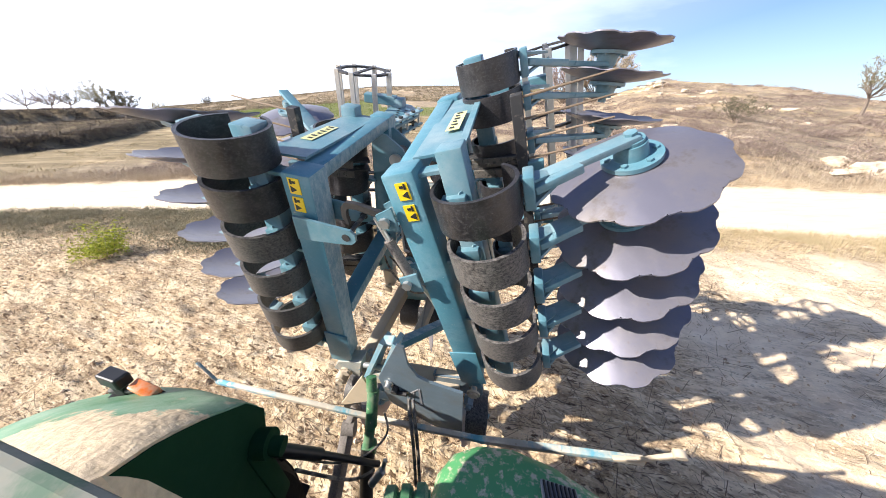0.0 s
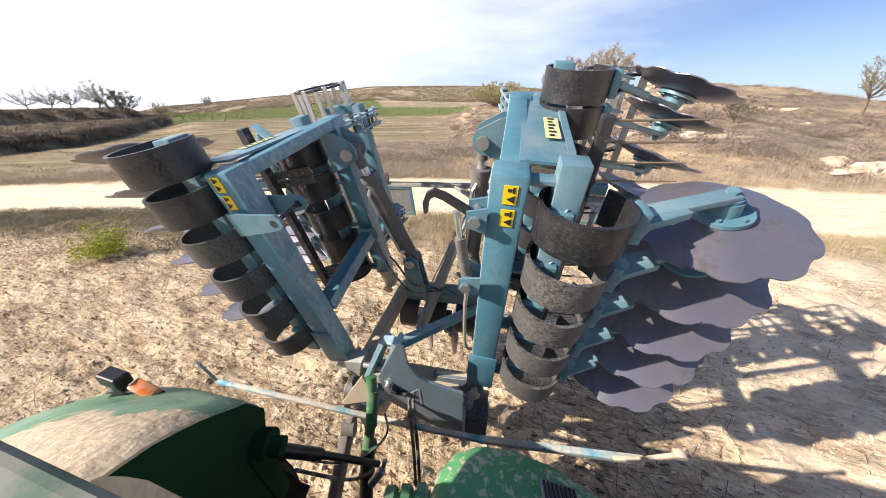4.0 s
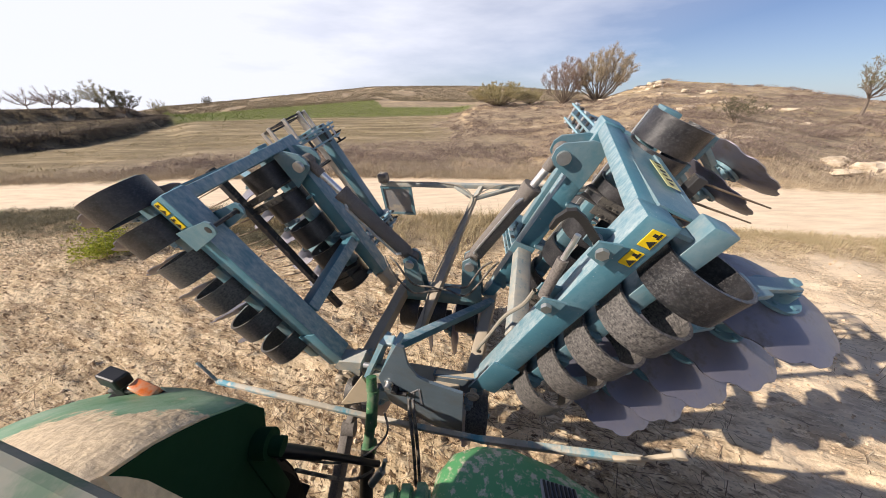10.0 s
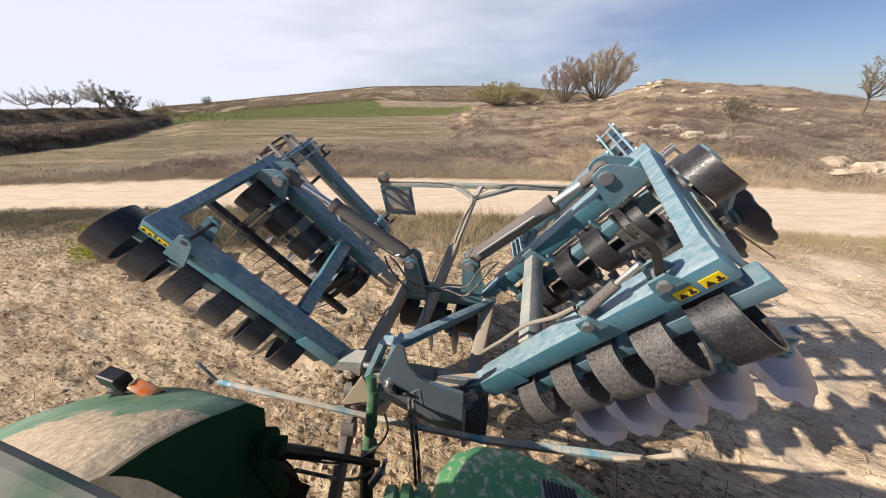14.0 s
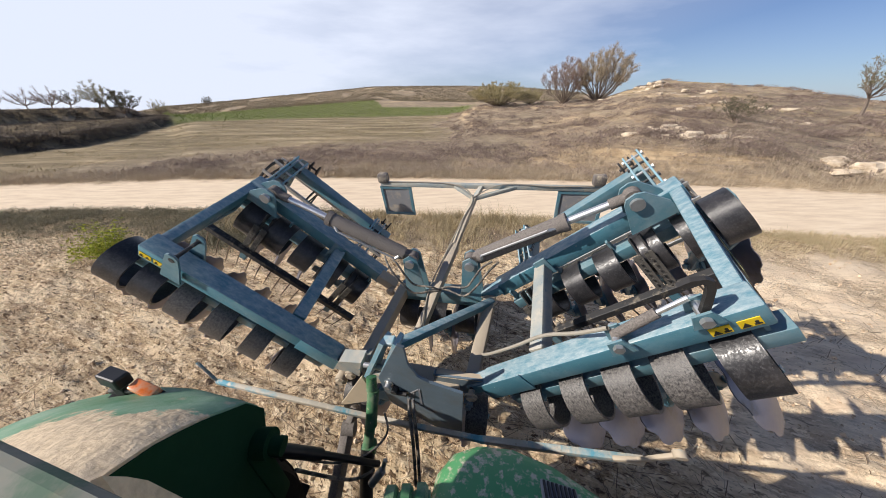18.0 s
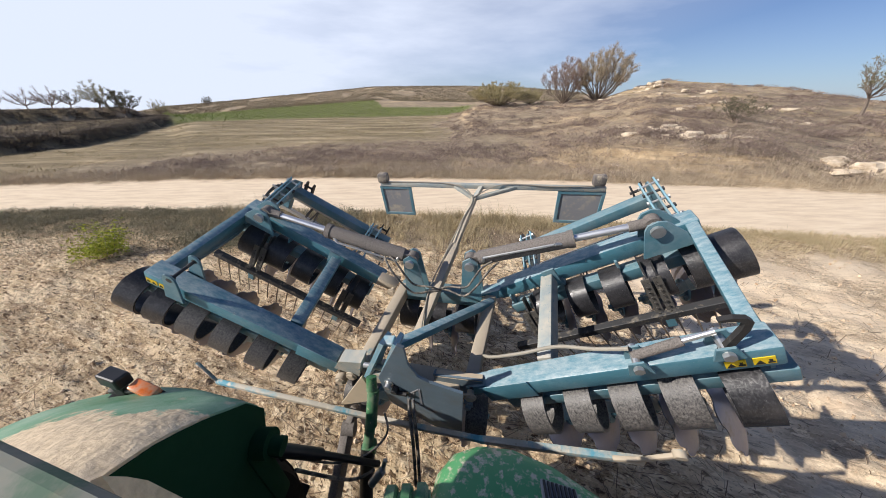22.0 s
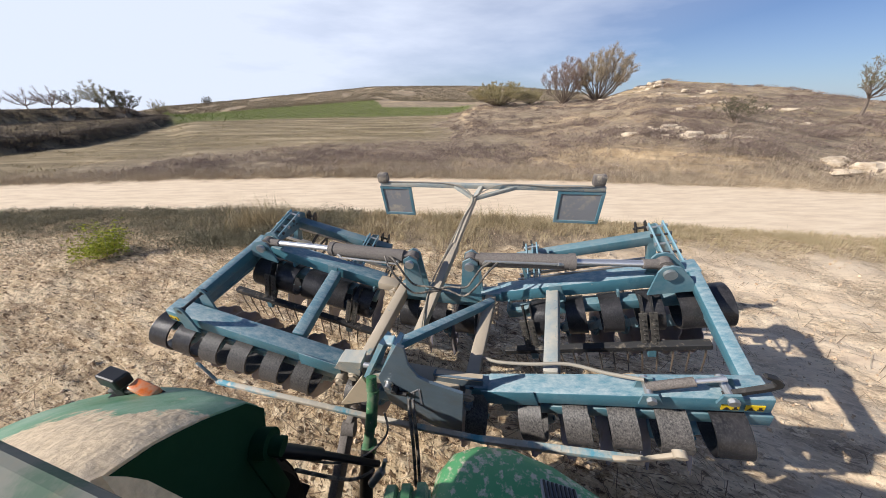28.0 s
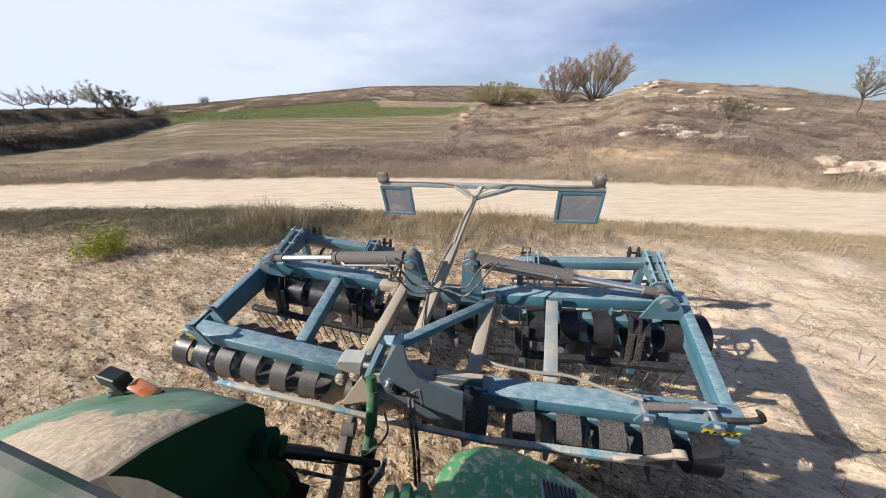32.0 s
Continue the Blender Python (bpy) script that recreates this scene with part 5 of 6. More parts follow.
disc_unit(harrow, *mp(-1.00, 0.84, -2.09), -1, 2)
# hoses round the ram feet
for s in (1, -1):
    p = RAM_BASE[s]
    for d in (0.0, 0.045):
        hose("hydraulic_hose", [mp(p.x + (0.16 + d) * s, 1.56, p.z + 0.045), mp(p.x + (0.09 + d) * s, 1.51 - d, p.z + 0.02), mp(p.x + (0.03 + d) * s, 1.49 - d, p.z - 0.08), mp(p.x - 0.03 * s, 1.49 - d, p.z - 0.17 - d), mp(p.x - 0.16 * s, 1.50, p.z - 0.19 - d), mp(-0.50, 1.52, p.z - 0.24)], 0.008, hose_rubber, harrow)
hose("wiring", [mp(-0.58, 1.14, -1.74), mp(-0.60, 1.5, -1.66), mp(-0.545, 1.8, -1.575), mp(-0.44, 2.2, -1.43), mp(-0.37, 2.46, -1.32), mp(-0.60, 2.57, -1.235), mp(-1.25, 2.58, -1.228)], 0.006, dusty_hose, harrow, "dusty lamp wiring")
hose("wiring", [mp(-0.37, 2.46, -1.32), mp(-0.10, 2.57, -1.235), mp(0.35, 2.57, -1.245), mp(0.72, 2.57, -1.235)], 0.006, dusty_hose, harrow, "dusty lamp wiring")
# headstock
for q in ([(-0.555, 0.765, -1.275), (-0.735, 0.76, -1.68), (-0.715, 0.90, -1.74), (-0.575, 0.90, -1.36)],
          [(-0.635, 0.765, -1.285), (-0.835, 0.76, -1.69), (-0.815, 0.90, -1.75), (-0.655, 0.90, -1.37)]):
    bm = bmesh.new()
    plate(bm, [mp(*p) for p in q], 0.028)
    part("mast_plate", bm, teal_light, harrow, "light teal headstock plate with worn edges")
bm = bmesh.new()
bar(bm, mp(-0.64, 0.81, -1.335), mp(-0.57, 0.81, -1.32), 0.06, 0.025, 0.006)
part("mast_spacer", bm, teal_light, harrow)
bm = bmesh.new()
rod(bm, mp(-0.82, 0.79, -1.60), mp(-0.62, 0.79, -1.60), 0.018, 12)
rod(bm, mp(-0.655, 0.79, -1.60), mp(-0.62, 0.79, -1.60), 0.030, 6)
part("mast_pin", bm, bolt_steel, harrow)


def cheek(x, z, lift=0.0):
    """A point on the outer face of the side plate."""
    k = 0.70 / (0.70 + 0.28 * (x + 0.72))
    return mp(x * k, 0.70 - lift, z * k)


bm = bmesh.new()
plate(bm, [cheek(x, z) for x, z in ((-0.669, -1.529), (-0.668, -1.731), (-0.662, -1.838), (-0.401, -2.331), (-0.251, -2.421), (-0.218, -1.826), (-0.406, -1.646), (-0.461, -1.570), (-0.495, -1.424), (-0.491, -1.275), (-0.52, -1.245))], 0.016)
side_plate = part("side_plate", bm, blue_plate, harrow, "dark blue-grey headstock side plate with a plain maker's mark")
for q in (((-0.530, -1.745), (-0.520, -1.735), (-0.540, -1.833), (-0.548, -1.838)), ((-0.530, -1.745), (-0.472, -1.703), (-0.472, -1.715), (-0.528, -1.757)), ((-0.475, -1.705), (-0.464, -1.708), (-0.474, -1.915), (-0.484, -1.910)), ((-0.546, -1.835), (-0.476, -1.915), (-0.478, -1.903), (-0.543, -1.825)), ((-0.512, -1.750), (-0.502, -1.745), (-0.518, -1.845), (-0.527, -1.845))):
    bm = bmesh.new()
    plate(bm, [cheek(x, z, 0.0185) for x, z in q], 0.0035)
    part("maker_mark", bm, grey_board, side_plate)
for x, z in ((-0.625, -1.60), (-0.60, -1.66)):
    bm = bmesh.new()
    rod(bm, cheek(x, z, 0.0), cheek(x, z, 0.05), 0.017, 10)
    rod(bm, cheek(x, z, 0.0), cheek(x, z, 0.02), 0.027, 6)
    part("plate_bolt", bm, bolt_steel if z > -1.65 else dark_steel, side_plate)
bm = bmesh.new()
rod(bm, cheek(-0.60, -1.69, 0.03), cheek(-0.54, -1.73, 0.03), 0.014, 8)
part("linch_pin", bm, hook_steel, side_plate)
bm = bmesh.new()
plate(bm, [mp(x, 0.70, z) for x, z in ((-1.102, -2.07), (-0.787, -1.567), (-0.766, -1.78), (-0.80, -1.875))], 0.014)
part("gusset_plate", bm, pale_dust, harrow, "triangular headstock plate under pale dust")
# hinge brackets on both sides of the headstock
BLOCK = ((-0.395, -1.705), (-0.097, -1.675), (-0.097, -1.855), (-0.395, -1.90))
bm = bmesh.new()
plate(bm, [mp(x, 0.852, z) for x, z in BLOCK], 0.012)
plate(bm, [mp(-0.397, y, z) for y, z in ((0.86, -1.71), (0.905, -1.73), (0.905, -1.91), (0.86, -1.90))], 0.012)
bracket = part("hinge_bracket", bm, blue_plate, harrow, "dusty blue-grey hinge block with a bolt hole")
bm = bmesh.new()
plate(bm, [mp(x, y, z) for x, y, z in ((-0.395, 0.855, -1.706), (-0.395, 0.905, -1.73), (-0.10, 0.905, -1.70), (-0.10, 0.855, -1.677))], 0.012)
part("bracket_top", bm, pale_dust, bracket, "dust-covered top plate")
# black disc on the solid plate stands in for the hole's dark inside
bm = bmesh.new()
rod(bm, mp(-0.163, 0.835, -1.757), mp(-0.163, 0.8395, -1.757), 0.014, 14)
part("bolt_hole", bm, black_plastic, bracket)
bm = bmesh.new()
rod(bm, mp(-0.185, 0.795, -1.915), mp(-0.185, 0.85, -1.915), 0.034, 6)
rod(bm, mp(-0.185, 0.775, -1.915), mp(-0.185, 0.80, -1.915), 0.020, 12)
part("hinge_bolt", bm, blue_plate, bracket)
bm = bmesh.new()
plate(bm, [mp(x, 0.80, z) for x, z in ((-1.085, -1.735), (-1.015, -1.635), (-0.85, -1.605), (-0.915, -1.79))], 0.09)
bracket = part("hinge_bracket", bm, worn_brace, harrow, "dust-worn teal hinge bracket")
# here too a black disc paints the dark of the hole
bm = bmesh.new()
rod(bm, mp(-1.0, 0.8065, -1.675), mp(-1.0, 0.811, -1.675), 0.013, 14)
part("bolt_hole", bm, black_plastic, bracket)
bm = bmesh.new()
rod(bm, mp(-1.07, 0.775, -1.86), mp(-1.07, 0.86, -1.86), 0.042, 16)
rod(bm, mp(-1.07, 0.76, -1.86), mp(-1.07, 0.78, -1.86), 0.030, 6)
part("hinge_boss", bm, dusty_steel, bracket, smooth=True)
bm = bmesh.new()
bar(bm, mp(-0.62, 0.90, -1.50), mp(-0.10, 1.56, -1.77), 0.055, 0.06, 0.006)
part("stay", bm, teal_dusty, harrow, smooth=True)
# light carrier
bm = bmesh.new()
bar(bm, mp(-0.62, 1.15, -1.80), mp(-0.47, 2.0, -1.56), 0.065, 0.075, 0.006)
bar(bm, mp(-0.47, 2.0, -1.56), mp(-0.355, 2.5, -1.34), 0.05, 0.055, 0.005)
part("light_post", bm, dusty_steel, harrow, "dust-covered post of the light carrier", smooth=True)
bm = bmesh.new()
bar(bm, mp(-1.37, 2.6, -1.257), mp(0.82, 2.6, -1.277), 0.045, 0.045, 0.004)
bar(bm, mp(-0.355, 2.49, -1.345), mp(-0.29, 2.6, -1.262), 0.04, 0.04, 0.003)
bar(bm, mp(-0.365, 2.49, -1.345), mp(-0.58, 2.6, -1.262), 0.035, 0.035, 0.003)
bar(bm, mp(-0.345, 2.49, -1.345), mp(0.06, 2.6, -1.268), 0.035, 0.035, 0.003)
part("light_bar", bm, worn_brace, harrow, "teal light carrier bar pale with dust", smooth=True)
for x0, x1, z0 in ((-1.385, -1.035, -1.28), (0.42, 0.83, -1.30)):
    h = 0.345
    bm = bmesh.new()
    box(bm, x0 + 0.03 - BASE.x, x1 - 0.03 - BASE.x, 2.592 - BASE.y, 2.600 - BASE.y, z0 - h + 0.03 - BASE.z, z0 - 0.03 - BASE.z)
    bd = part("light_board", bm, grey_board, harrow, "grey rear board in a teal frame")
    for q in ((x0, x1, z0 - 0.03, z0), (x0, x1, z0 - h, z0 - h + 0.03), (x0, x0 + 0.03, z0 - h + 0.03, z0 - 0.03), (x1 - 0.03, x1, z0 - h + 0.03, z0 - 0.03)):
        bm = bmesh.new()
        box(bm, q[0] - BASE.x, q[1] - BASE.x, 2.583 - BASE.y, 2.606 - BASE.y, q[2] - BASE.z, q[3] - BASE.z, 0.003)
        part("board_frame", bm, teal, bd)
for x in (-1.33, 0.75):
    bm = bmesh.new()
    box(bm, x - 0.055 - BASE.x, x + 0.055 - BASE.x, 2.56 - BASE.y, 2.64 - BASE.y, -1.24 - BASE.z, -1.14 - BASE.z, 0.02)
    part("rear_lamp", bm, lamp_dust, harrow, "dusty grey-brown rear lamp housing", smooth=True)
# front swinging bar
bm = bmesh.new()
bar(bm, mp(-1.99, 0.62, -1.875), mp(-0.75, 0.62, -1.924), 0.030, 0.040, 0.005)
bar(bm, mp(-0.752, 0.62, -1.924), mp(-0.07, 0.62, -1.899), 0.030, 0.040, 0.005)
bar(bm, mp(-2.10, 0.66, -1.72), mp(-1.98, 0.62, -1.87), 0.020, 0.022, 0.004)
bar(bm, mp(-0.09, 0.618, -1.895), mp(0.70, 0.618, -1.715), 0.034, 0.044, 0.005)
part("cross_bar", bm, worn_bar, harrow, "long dusty bar ahead of the gangs", smooth=True)
bm = bmesh.new()
bar(bm, mp(0.56, 0.60, -1.715), mp(0.66, 0.60, -1.672), 0.022, 0.028, 0.006)
bar(bm, mp(0.652, 0.60, -1.677), mp(0.765, 0.60, -1.535), 0.020, 0.026, 0.006)
rod(bm, mp(0.772, 0.585, -1.528), mp(0.772, 0.615, -1.524), 0.026, 16)
part("bar_handle", bm, dusty_steel, harrow, "pale crank-shaped bar end", smooth=True)

# ---- tractor ----
tractor = new("tractor")
tractor.location = (-0.3, -0.6, 0)
tagged(tractor, "green dusty tractor rear with fenders and linkage", "tractor")
TR = tractor.location.copy()


def tp(x, y, z):
    return Vector((x, y, z)) - TR


FENDER_OUT = ((0.82, 1.62), (0.755, 1.675), (0.70, 1.715), (0.656, 1.745), (0.579, 1.785), (0.45, 1.83), (0.3, 1.88), (-0.6, 2.0))
FENDER_IN = ((0.708, 1.71), (0.656, 1.816), (0.513, 1.949), (0.454, 1.996), (0.402, 2.034), (0.347, 2.063), (0.25, 2.11), (-0.3, 2.2))


def along(prof, v):
    k = [i / (len(prof) - 1) for i in range(len(prof))]
    return float(np.interp(v, k, [p[0] for p in prof])), float(np.interp(v, k, [p[1] for p in prof]))


bm = bmesh.new()
NU, NV = 14, 26
sheets = []
for t in (0.0, 0.028):
    sheet = []
    for j in range(NV + 1):
        row = []
        v = (j / NV) ** 1.2
        (yo, zo), (yi, zi) = along(FENDER_OUT, v), along(FENDER_IN, v)
        for i in range(NU + 1):
            u = i / NU
            y, z = yo + (yi - yo) * u, zo + (zi - zo) * u
            z += 0.03 * math.sin(math.pi * u) - 0.03 * max(0, 1 - j / 2) - 0.02 * (u > 0.97)
            y += 0.05 * math.sin(math.pi * min(1, u * 1.1)) * max(0, 1 - j / 5)
            row.append(bm.verts.new(tp(-1.50 + 0.78 * u, y, z - t)))
        sheet.append(row)
    sheets.append(sheet)
    for a, b in zip(sheet, sheet[1:]):
        for i in range(NU):
            bm.faces.new((a[i], a[i + 1], b[i + 1], b[i]))
for i in range(NU):
    bm.faces.new((sheets[0][0][i], sheets[0][0][i + 1], sheets[1][0][i + 1], sheets[1][0][i]))
for j in range(NV):
    for i in (0, NU):
        bm.faces.new((sheets[0][j][i], sheets[0][j + 1][i], sheets[1][j + 1][i], sheets[1][j][i]))
part("fender", bm, green_crust, tractor, "green rear fender with a crust of dried dust", smooth=True)
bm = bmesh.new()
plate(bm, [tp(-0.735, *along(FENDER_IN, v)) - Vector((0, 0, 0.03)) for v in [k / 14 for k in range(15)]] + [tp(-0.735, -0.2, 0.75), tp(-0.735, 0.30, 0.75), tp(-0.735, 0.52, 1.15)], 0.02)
wall = part("fender_wall", bm, green_shaded, tractor, "inner fender wall in tractor green darkened as shade")
for y, z in ((0.42, 1.72), (0.36, 1.62), (0.48, 1.60)):
    bm = bmesh.new()
    rod(bm, tp(-0.735, y, z), tp(-0.72, y, z), 0.008, 8)
    part("bolt", bm, bolt_steel, wall)
# rounded cover of the other fender
CLOSER = 0.70
OUTLINE = ((-0.13, 0.20), (-0.09, 0.48), (-0.04, 0.66), (0.04, 0.745), (0.15, 0.775), (0.31, 0.755), (0.48, 0.68), (0.66, 0.55), (0.78, 0.35), (0.80, 0.10), (0.40, -0.05), (0.0, -0.02))
bm = bmesh.new()
fan = []
for k, z in ((0.30, 1.385), (0.60, 1.375), (0.82, 1.35), (0.94, 1.315), (1.0, 1.26), (1.0, 1.06)):
    fan.append([bm.verts.new(tp(*EYE.lerp(Vector((0.32 + (x - 0.32) * k, 0.36 + (y - 0.36) * k, z)), CLOSER))) for x, y in OUTLINE])
bm.faces.new(fan[0])
for a, b in zip(fan, fan[1:]):
    for i in range(len(OUTLINE)):
        bm.faces.new((a[i], a[(i + 1) % len(OUTLINE)], b[(i + 1) % len(OUTLINE)], b[i]))
bmesh.ops.subdivide_edges(bm, edges=bm.edges[:], cuts=2, use_grid_fill=True, smooth=0.6)
cover = part("fender_cover", bm, green_mud, tractor, "green rounded fender cover spattered with dried mud", smooth=True)
bm = bmesh.new()
GRILLE = Matrix.Translation(tp(*EYE.lerp(Vector((0.445, 0.525, 1.378)), CLOSER))) @ pose(0, 0, 0, -14, 10, -12) @ Matrix.Scale(CLOSER, 4)
box(bm, -0.072, 0.072, -0.055, 0.055, -0.016, 0.006, 0.004, GRILLE)
grille = part("vent_grille", bm, grey_board, cover, "grey slotted vent")
for k in range(8):
    bm = bmesh.new()
    box(bm, -0.066 + 0.017 * k, -0.056 + 0.017 * k, -0.047, 0.047, 0.004, 0.013, 0.002, GRILLE)
    part("slat", bm, black_plastic, grille)
for k in range(3):
    bm = bmesh.new()
    c = EYE.lerp(Vector((-0.245 + 0.070 * k, 0.60, 1.14 + 0.01 * k)), 0.58)
    rod(bm, tp(c.x - 0.014, c.y, c.z), tp(c.x + 0.008, c.y, c.z), 0.042, 24)
    rod(bm, tp(c.x + 0.006, c.y, c.z), tp(c.x + 0.014, c.y, c.z), 0.042, 24, 0.034)
    rod(bm, tp(c.x - 0.020, c.y, c.z), tp(c.x + 0.020, c.y, c.z), 0.026, 24)
    part("coupler_cap", bm, link_green, tractor, "bright green round coupler cap", smooth=True)
# wheels behind the fender wall and under the rounded cover
def rear_wheel(x0, x1, y, z, r):
    inner = 1 if x0 < -0.5 else -1                     # side that faces the tractor's middle
    edge = x1 if inner > 0 else x0
    bm = bmesh.new()
    rod(bm, tp(x0, y, z), tp(x1, y, z), r, 56)
    rod(bm, tp(edge - 0.01 * inner, y, z), tp(edge + 0.055 * inner, y, z), r, 56, r - 0.06)
    wheel = part("rear_wheel", bm, tyre_rubber, tractor, "black lugged tractor tyre", smooth=True)
    for k in range(26):
        side = 1 if k % 2 else -1
        m = Matrix.Translation(tp((x0 + x1) / 2 + 0.02, y, z)) @ pose(0, 0, 0, 360 * k / 26, 0, 0) @ Matrix.Translation((side * 0.14, 0, r + 0.005)) @ pose(0, 0, 0, 0, 0, side * 32)
        bm = bmesh.new()
        box(bm, -0.17, 0.17, -0.035, 0.035, -0.03, 0.035, 0.008, m)
        part("tread_lug", bm, tyre_rubber, wheel)


rear_wheel(-1.40, -0.80, -0.10, 0.97, 0.90)
rear_wheel(0.22, 0.74, -0.22, 0.84, 0.80)
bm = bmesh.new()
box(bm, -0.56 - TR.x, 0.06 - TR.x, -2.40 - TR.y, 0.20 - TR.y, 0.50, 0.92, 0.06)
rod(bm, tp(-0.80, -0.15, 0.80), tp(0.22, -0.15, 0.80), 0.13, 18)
part("transmission", bm, green_shaded, tractor, "transmission housing and axle in shade-darkened green", smooth=True)
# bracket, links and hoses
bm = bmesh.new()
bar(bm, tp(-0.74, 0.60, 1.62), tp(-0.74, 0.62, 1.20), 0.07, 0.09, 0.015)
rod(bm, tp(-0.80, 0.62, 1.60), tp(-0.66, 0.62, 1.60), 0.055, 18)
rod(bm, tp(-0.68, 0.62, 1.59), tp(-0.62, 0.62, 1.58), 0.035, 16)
part("lift_bracket", bm, green_shaded, tractor, "green bracket on the fender wall, darkened as shade", smooth=True)
bm = bmesh.new()
rod(bm, tp(-0.70, 0.66, 1.50), tp(-0.38, 0.86, 0.94), 0.018, 12)
rod(bm, tp(-0.72, 0.64, 1.53), tp(-0.58, 0.73, 1.30), 0.028, 14)
part("stabiliser", bm, black_plastic, tractor, "dark stabiliser rod", smooth=True)
bm = bmesh.new()
rod(bm, tp(-0.50, 0.86, 0.55), tp(-0.455, 0.95, 0.95), 0.042, 16)
part("top_link_sleeve", bm, black_plastic, tractor, smooth=True)
bm = bmesh.new()
rod(bm, tp(-0.455, 0.95, 0.95), tp(-0.44, 1.00, 1.06), 0.030, 14)
box(bm, -0.49 - TR.x, -0.41 - TR.x, 0.92 - TR.y, 0.99 - TR.y, 0.90, 0.965, 0.01)
rod(bm, tp(-0.435, 1.00, 1.06), tp(-0.42, 1.10, 1.24), 0.034, 16)
rod(bm, tp(-0.43, 1.10, 1.24), tp(-0.432, 1.14, 1.31), 0.030, 14)
part("top_link", bm, link_green, tractor, "green top link with a threaded end", smooth=True)
for x0, x1 in ((-0.72, -0.62),):
    bm = bmesh.new()
    bar(bm, tp(x0 - 0.03, 0.80, 0.35), tp(x1 - 0.03, 1.12, 0.80), 0.06, 0.09, 0.01)
    rod(bm, tp(x1 - 0.06, 1.13, 0.82), tp(x1 + 0.02, 1.13, 0.82), 0.05, 16)
    bar(bm, tp(x1 - 0.03, 1.12, 0.80), tp(x1 + 0.02, 1.22, 0.92), 0.05, 0.07, 0.01)
    part("lower_link", bm, barrel_paint, tractor, "dusty lower link arm", smooth=True)
bm = bmesh.new()
rod(bm, tp(-0.40, 0.77, 0.93), tp(-0.34, 0.80, 1.00), 0.022, 14)
rod(bm, tp(-0.34, 0.80, 1.00), tp(-0.32, 0.82, 1.06), 0.012, 10)
part("hydraulic_coupling", bm, bolt_steel, tractor, smooth=True)
for d in (0.0, 0.025):
    hose("hydraulic_hose", [tp(-0.19 + d, 0.90, 0.60), tp(-0.19 + d, 0.95, 0.90), tp(-0.20 + d, 1.00, 1.14), tp(-0.22 + d, 1.12, 1.20)], 0.010, hose_rubber, tractor)
hose("cable", [tp(-0.70, 0.72, 1.30), tp(-0.55, 0.80, 1.08), tp(-0.42, 0.88, 1.02), tp(-0.33, 0.95, 1.08), tp(-0.35, 1.02, 1.16)], 0.006, hose_rubber, tractor)
hose("cable", [tp(-0.66, 0.66, 1.32), tp(-0.50, 0.76, 1.00), tp(-0.40, 0.84, 0.92)], 0.008, hose_rubber, tractor)
# cab pillar close to the camera
bm = bmesh.new()
bar(bm, tp(-0.895, 0.237, 2.37), tp(-0.140, 0.022, 2.38), 0.13, 0.03, 0.012, up=(-0.10, -0.30, 0.95))
part("cab_pillar", bm, grey_pillar, tractor, "grey dusty cab pillar")
bm = bmesh.new()
plate(bm, [tp(-0.60, 0.259, 2.177), tp(-0.60, 0.279, 2.129), tp(-0.60, 0.295, 2.078), tp(-0.60, 0.317, 1.939), tp(-0.57, 0.27, 1.92), tp(-0.57, 0.235, 2.06)], 0.015)
part("step_edge", bm, green_crust, tractor, "pale green dusty edge plate", smooth=True)
# unseen cab block behind the camera, added to keep light off the fender wall
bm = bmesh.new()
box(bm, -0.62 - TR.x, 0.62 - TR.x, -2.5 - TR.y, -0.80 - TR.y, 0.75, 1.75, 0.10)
cab = part("cab", bm, green_shaded, tractor, "unseen tractor cab block in shade-dark green, added to hold off light", smooth=True)
bm = bmesh.new()
box(bm, -0.57 - TR.x, 0.57 - TR.x, -2.45 - TR.y, -0.85 - TR.y, 1.745, 2.70, 0.05)
part("cab_window", bm, dark_glass, cab, "dark window block of the unseen cab", smooth=True)
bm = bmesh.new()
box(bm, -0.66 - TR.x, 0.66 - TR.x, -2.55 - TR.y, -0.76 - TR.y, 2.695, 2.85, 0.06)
part("cab_roof", bm, green_shaded, cab, smooth=True)
# indicator lamp
bm = bmesh.new()
box(bm, -0.050, 0.050, -0.022, 0.022, -0.016, 0.020, 0.007, Matrix.Translation(tp(-1.135, 0.715, 1.79)) @ pose(0, 0, 0, 12, 18, -14))
part("indicator_lens", bm, orange_glass, tractor, "orange indicator lens", smooth=True)
bm = bmesh.new()
box(bm, -0.035, 0.045, -0.02, 0.02, -0.05, -0.01, 0.004, Matrix.Translation(tp(-1.125, 0.715, 1.785)) @ pose(0, 0, 0, 12, 18, -14))
part("indicator_base", bm, black_plastic, tractor)

# action camera clamped to the fender
action_cam = new("action_camera")
action_cam.parent = tractor
action_cam.location = tp(-1.262, 0.738, 1.712)
bm = bmesh.new()
box(bm, -0.047, 0.047, -0.026, 0.026, 0.092, 0.146, 0.007, pose(0, 0, 0, 0, 6, -14))
body = part("housing", bm, black_plastic, action_cam, "black boxy camera housing")
bm = bmesh.new()
box(bm, -0.018, 0.018, -0.014, 0.014, 0.03, 0.10, 0.004)
rod(bm, (-0.045, 0, 0.045), (0.05, 0, 0.045), 0.012, 12)
part("mount_joint", bm, dark_steel, action_cam)
bm = bmesh.new()
box(bm, -0.05, 0.03, -0.035, 0.035, -0.005, 0.03, 0.006)
part("mount_base", bm, black_plastic, action_cam)
bm = bmesh.new()
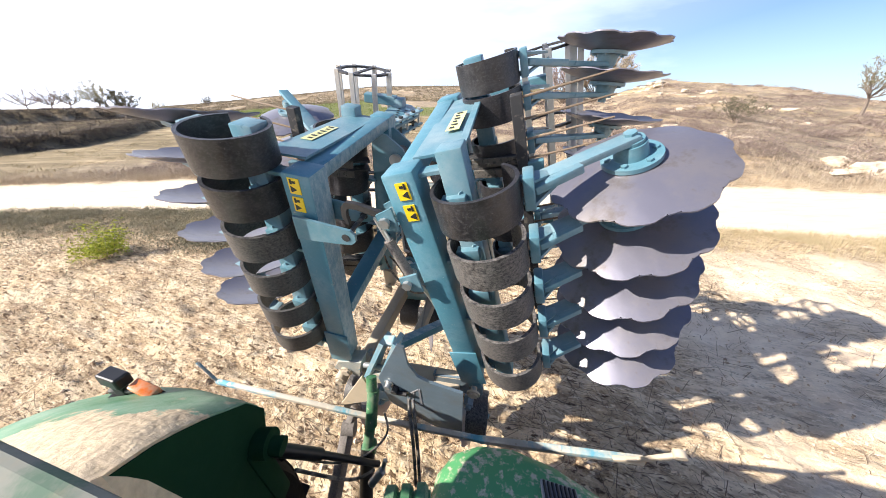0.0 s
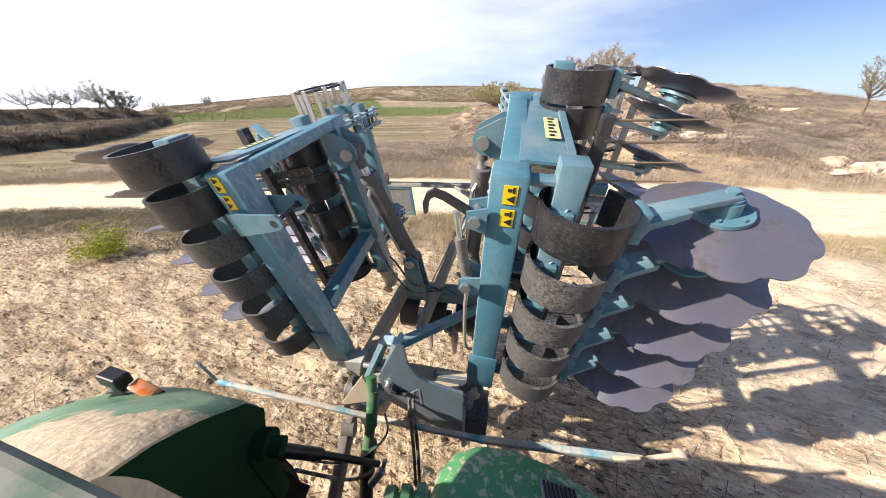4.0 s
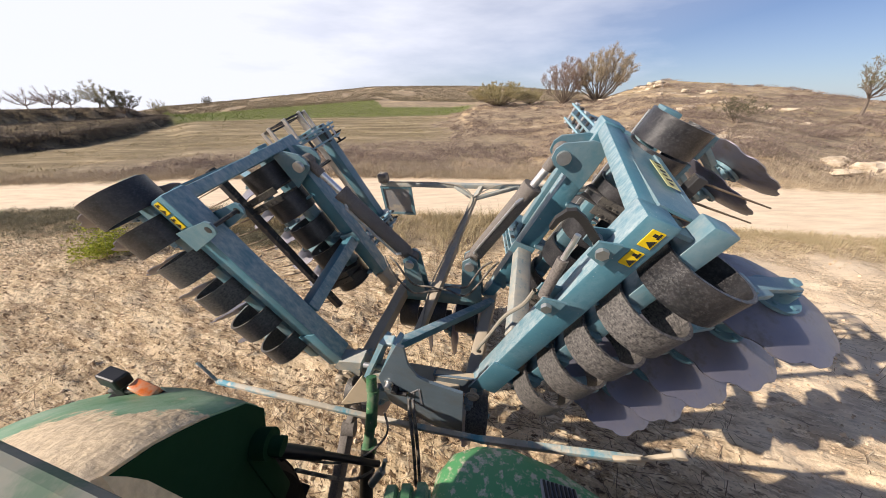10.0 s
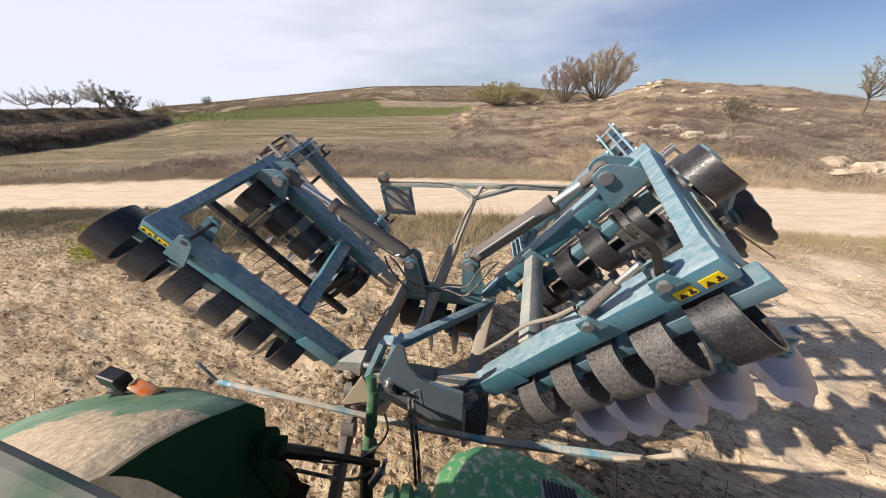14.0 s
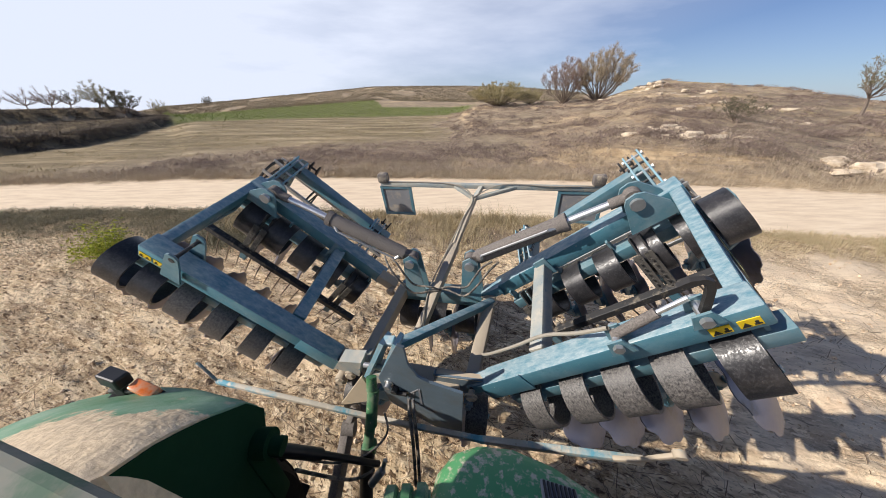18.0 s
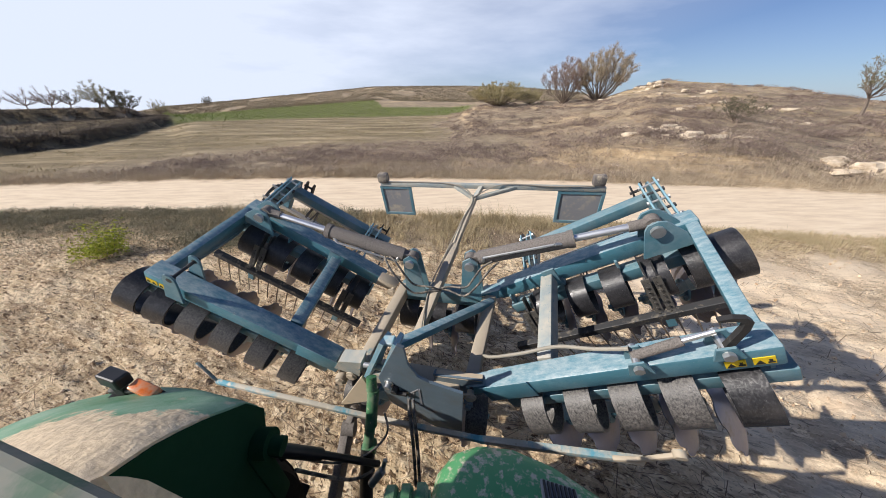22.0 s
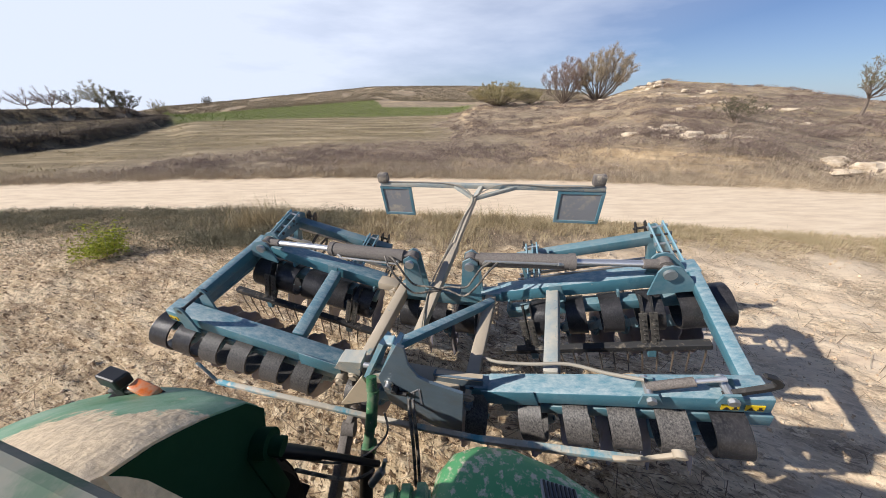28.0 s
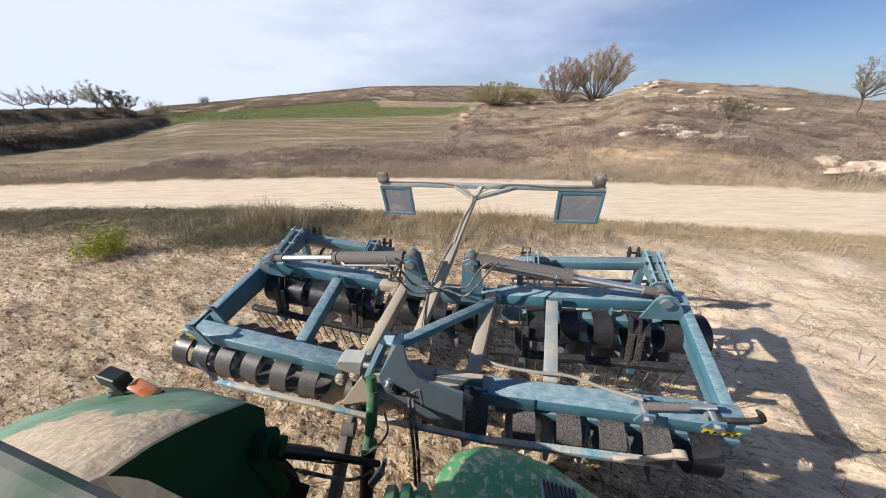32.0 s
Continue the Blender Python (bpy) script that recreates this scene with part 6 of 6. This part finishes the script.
bar(bm, (-0.05, -0.03, 0.0), (-0.01, -0.045, 0.05), 0.016, 0.010, 0.003)
part("mount_clip", bm, bolt_steel, action_cam)


# ---- motion ----
SWING = {1: ((0, 100.4), (0.5, 100.3), (1, 97.5), (2, 92.9), (3, 89.1), (4.5, 83.5), (6, 78.3), (7.5, 73.6), (9, 69.0), (10.5, 64.3), (12, 60.0), (13, 57.4), (14.5, 53.2), (16, 49.0), (18, 43.5), (20, 38.2), (22, 33.1), (24, 27.9), (26, 22.7), (28, 17.0), (29, 13.9), (30, 9.8), (31, 5.6), (31.5, 5.0), (32, 5.0)),
         -1: ((0, 100.6), (0.5, 100.4), (1, 97.3), (2, 92.9), (3, 89.2), (4.5, 83.9), (6, 79.1), (7.5, 74.5), (9, 70.1), (10.5, 66.2), (12, 62.0), (13, 59.3), (14.5, 54.9), (16, 50.7), (18, 45.2), (20, 39.8), (22, 33.9), (24, 28.7), (26, 22.9), (28, 16.6), (29, 13.8), (30, 10.6), (31, 7.4), (31.5, 7.0), (32, 7.0))}
HOOK = ((0, 58), (9, 59), (20, 58), (22, 54), (24, 45), (26, 34), (28, 24), (30, 18), (32, 16))


def lift(s, t):
    return float(np.interp(t, [r[0] for r in SWING[s]], [r[1] for r in SWING[s]]))


def motions():
    times = [r[0] for r in SWING[1]]
    walk(harrow, [(t, nudge(t) @ HARROW @ Matrix.Translation(BASE)) for t in (0, 14, 29.5, 30.3, 31.2, 32.0)])
    walk(tractor, [(t, nudge(t) @ Matrix.Translation(TR)) for t in (0, 14, 29.5, 30.3, 31.2, 32.0)])
    for s, w in ((1, wing_right), (-1, wing_left)):
        walk(w, [(t, Matrix.Translation(HINGE[s] - BASE) @ pose(0, 0, 0, 0, -s * lift(s, t), 0)) for t in times])
        b_rows, r_rows = [], []
        for t in times:
            pin = HINGE[s] + pose(0, 0, 0, 0, -s * lift(s, t), 0) @ RAM_PIN[s]
            d = pin - RAM_BASE[s]
            ang = math.degrees(math.atan2(d.z, d.x))
            b_rows.append((t, Matrix.Translation(RAM_BASE[s] - BASE) @ pose(0, 0, 0, 0, -ang, 0)))
            r_rows.append((t, Matrix.Translation(pin - BASE) @ pose(0, 0, 0, 0, 180 - ang, 0)))
        walk(barrels[s], b_rows)
        walk(rods[s], r_rows)
    walk(catch_hook, [(t, pose(1.234, 0.845, 0.02, 0, -a, 0)) for t, a in HOOK])


motions()
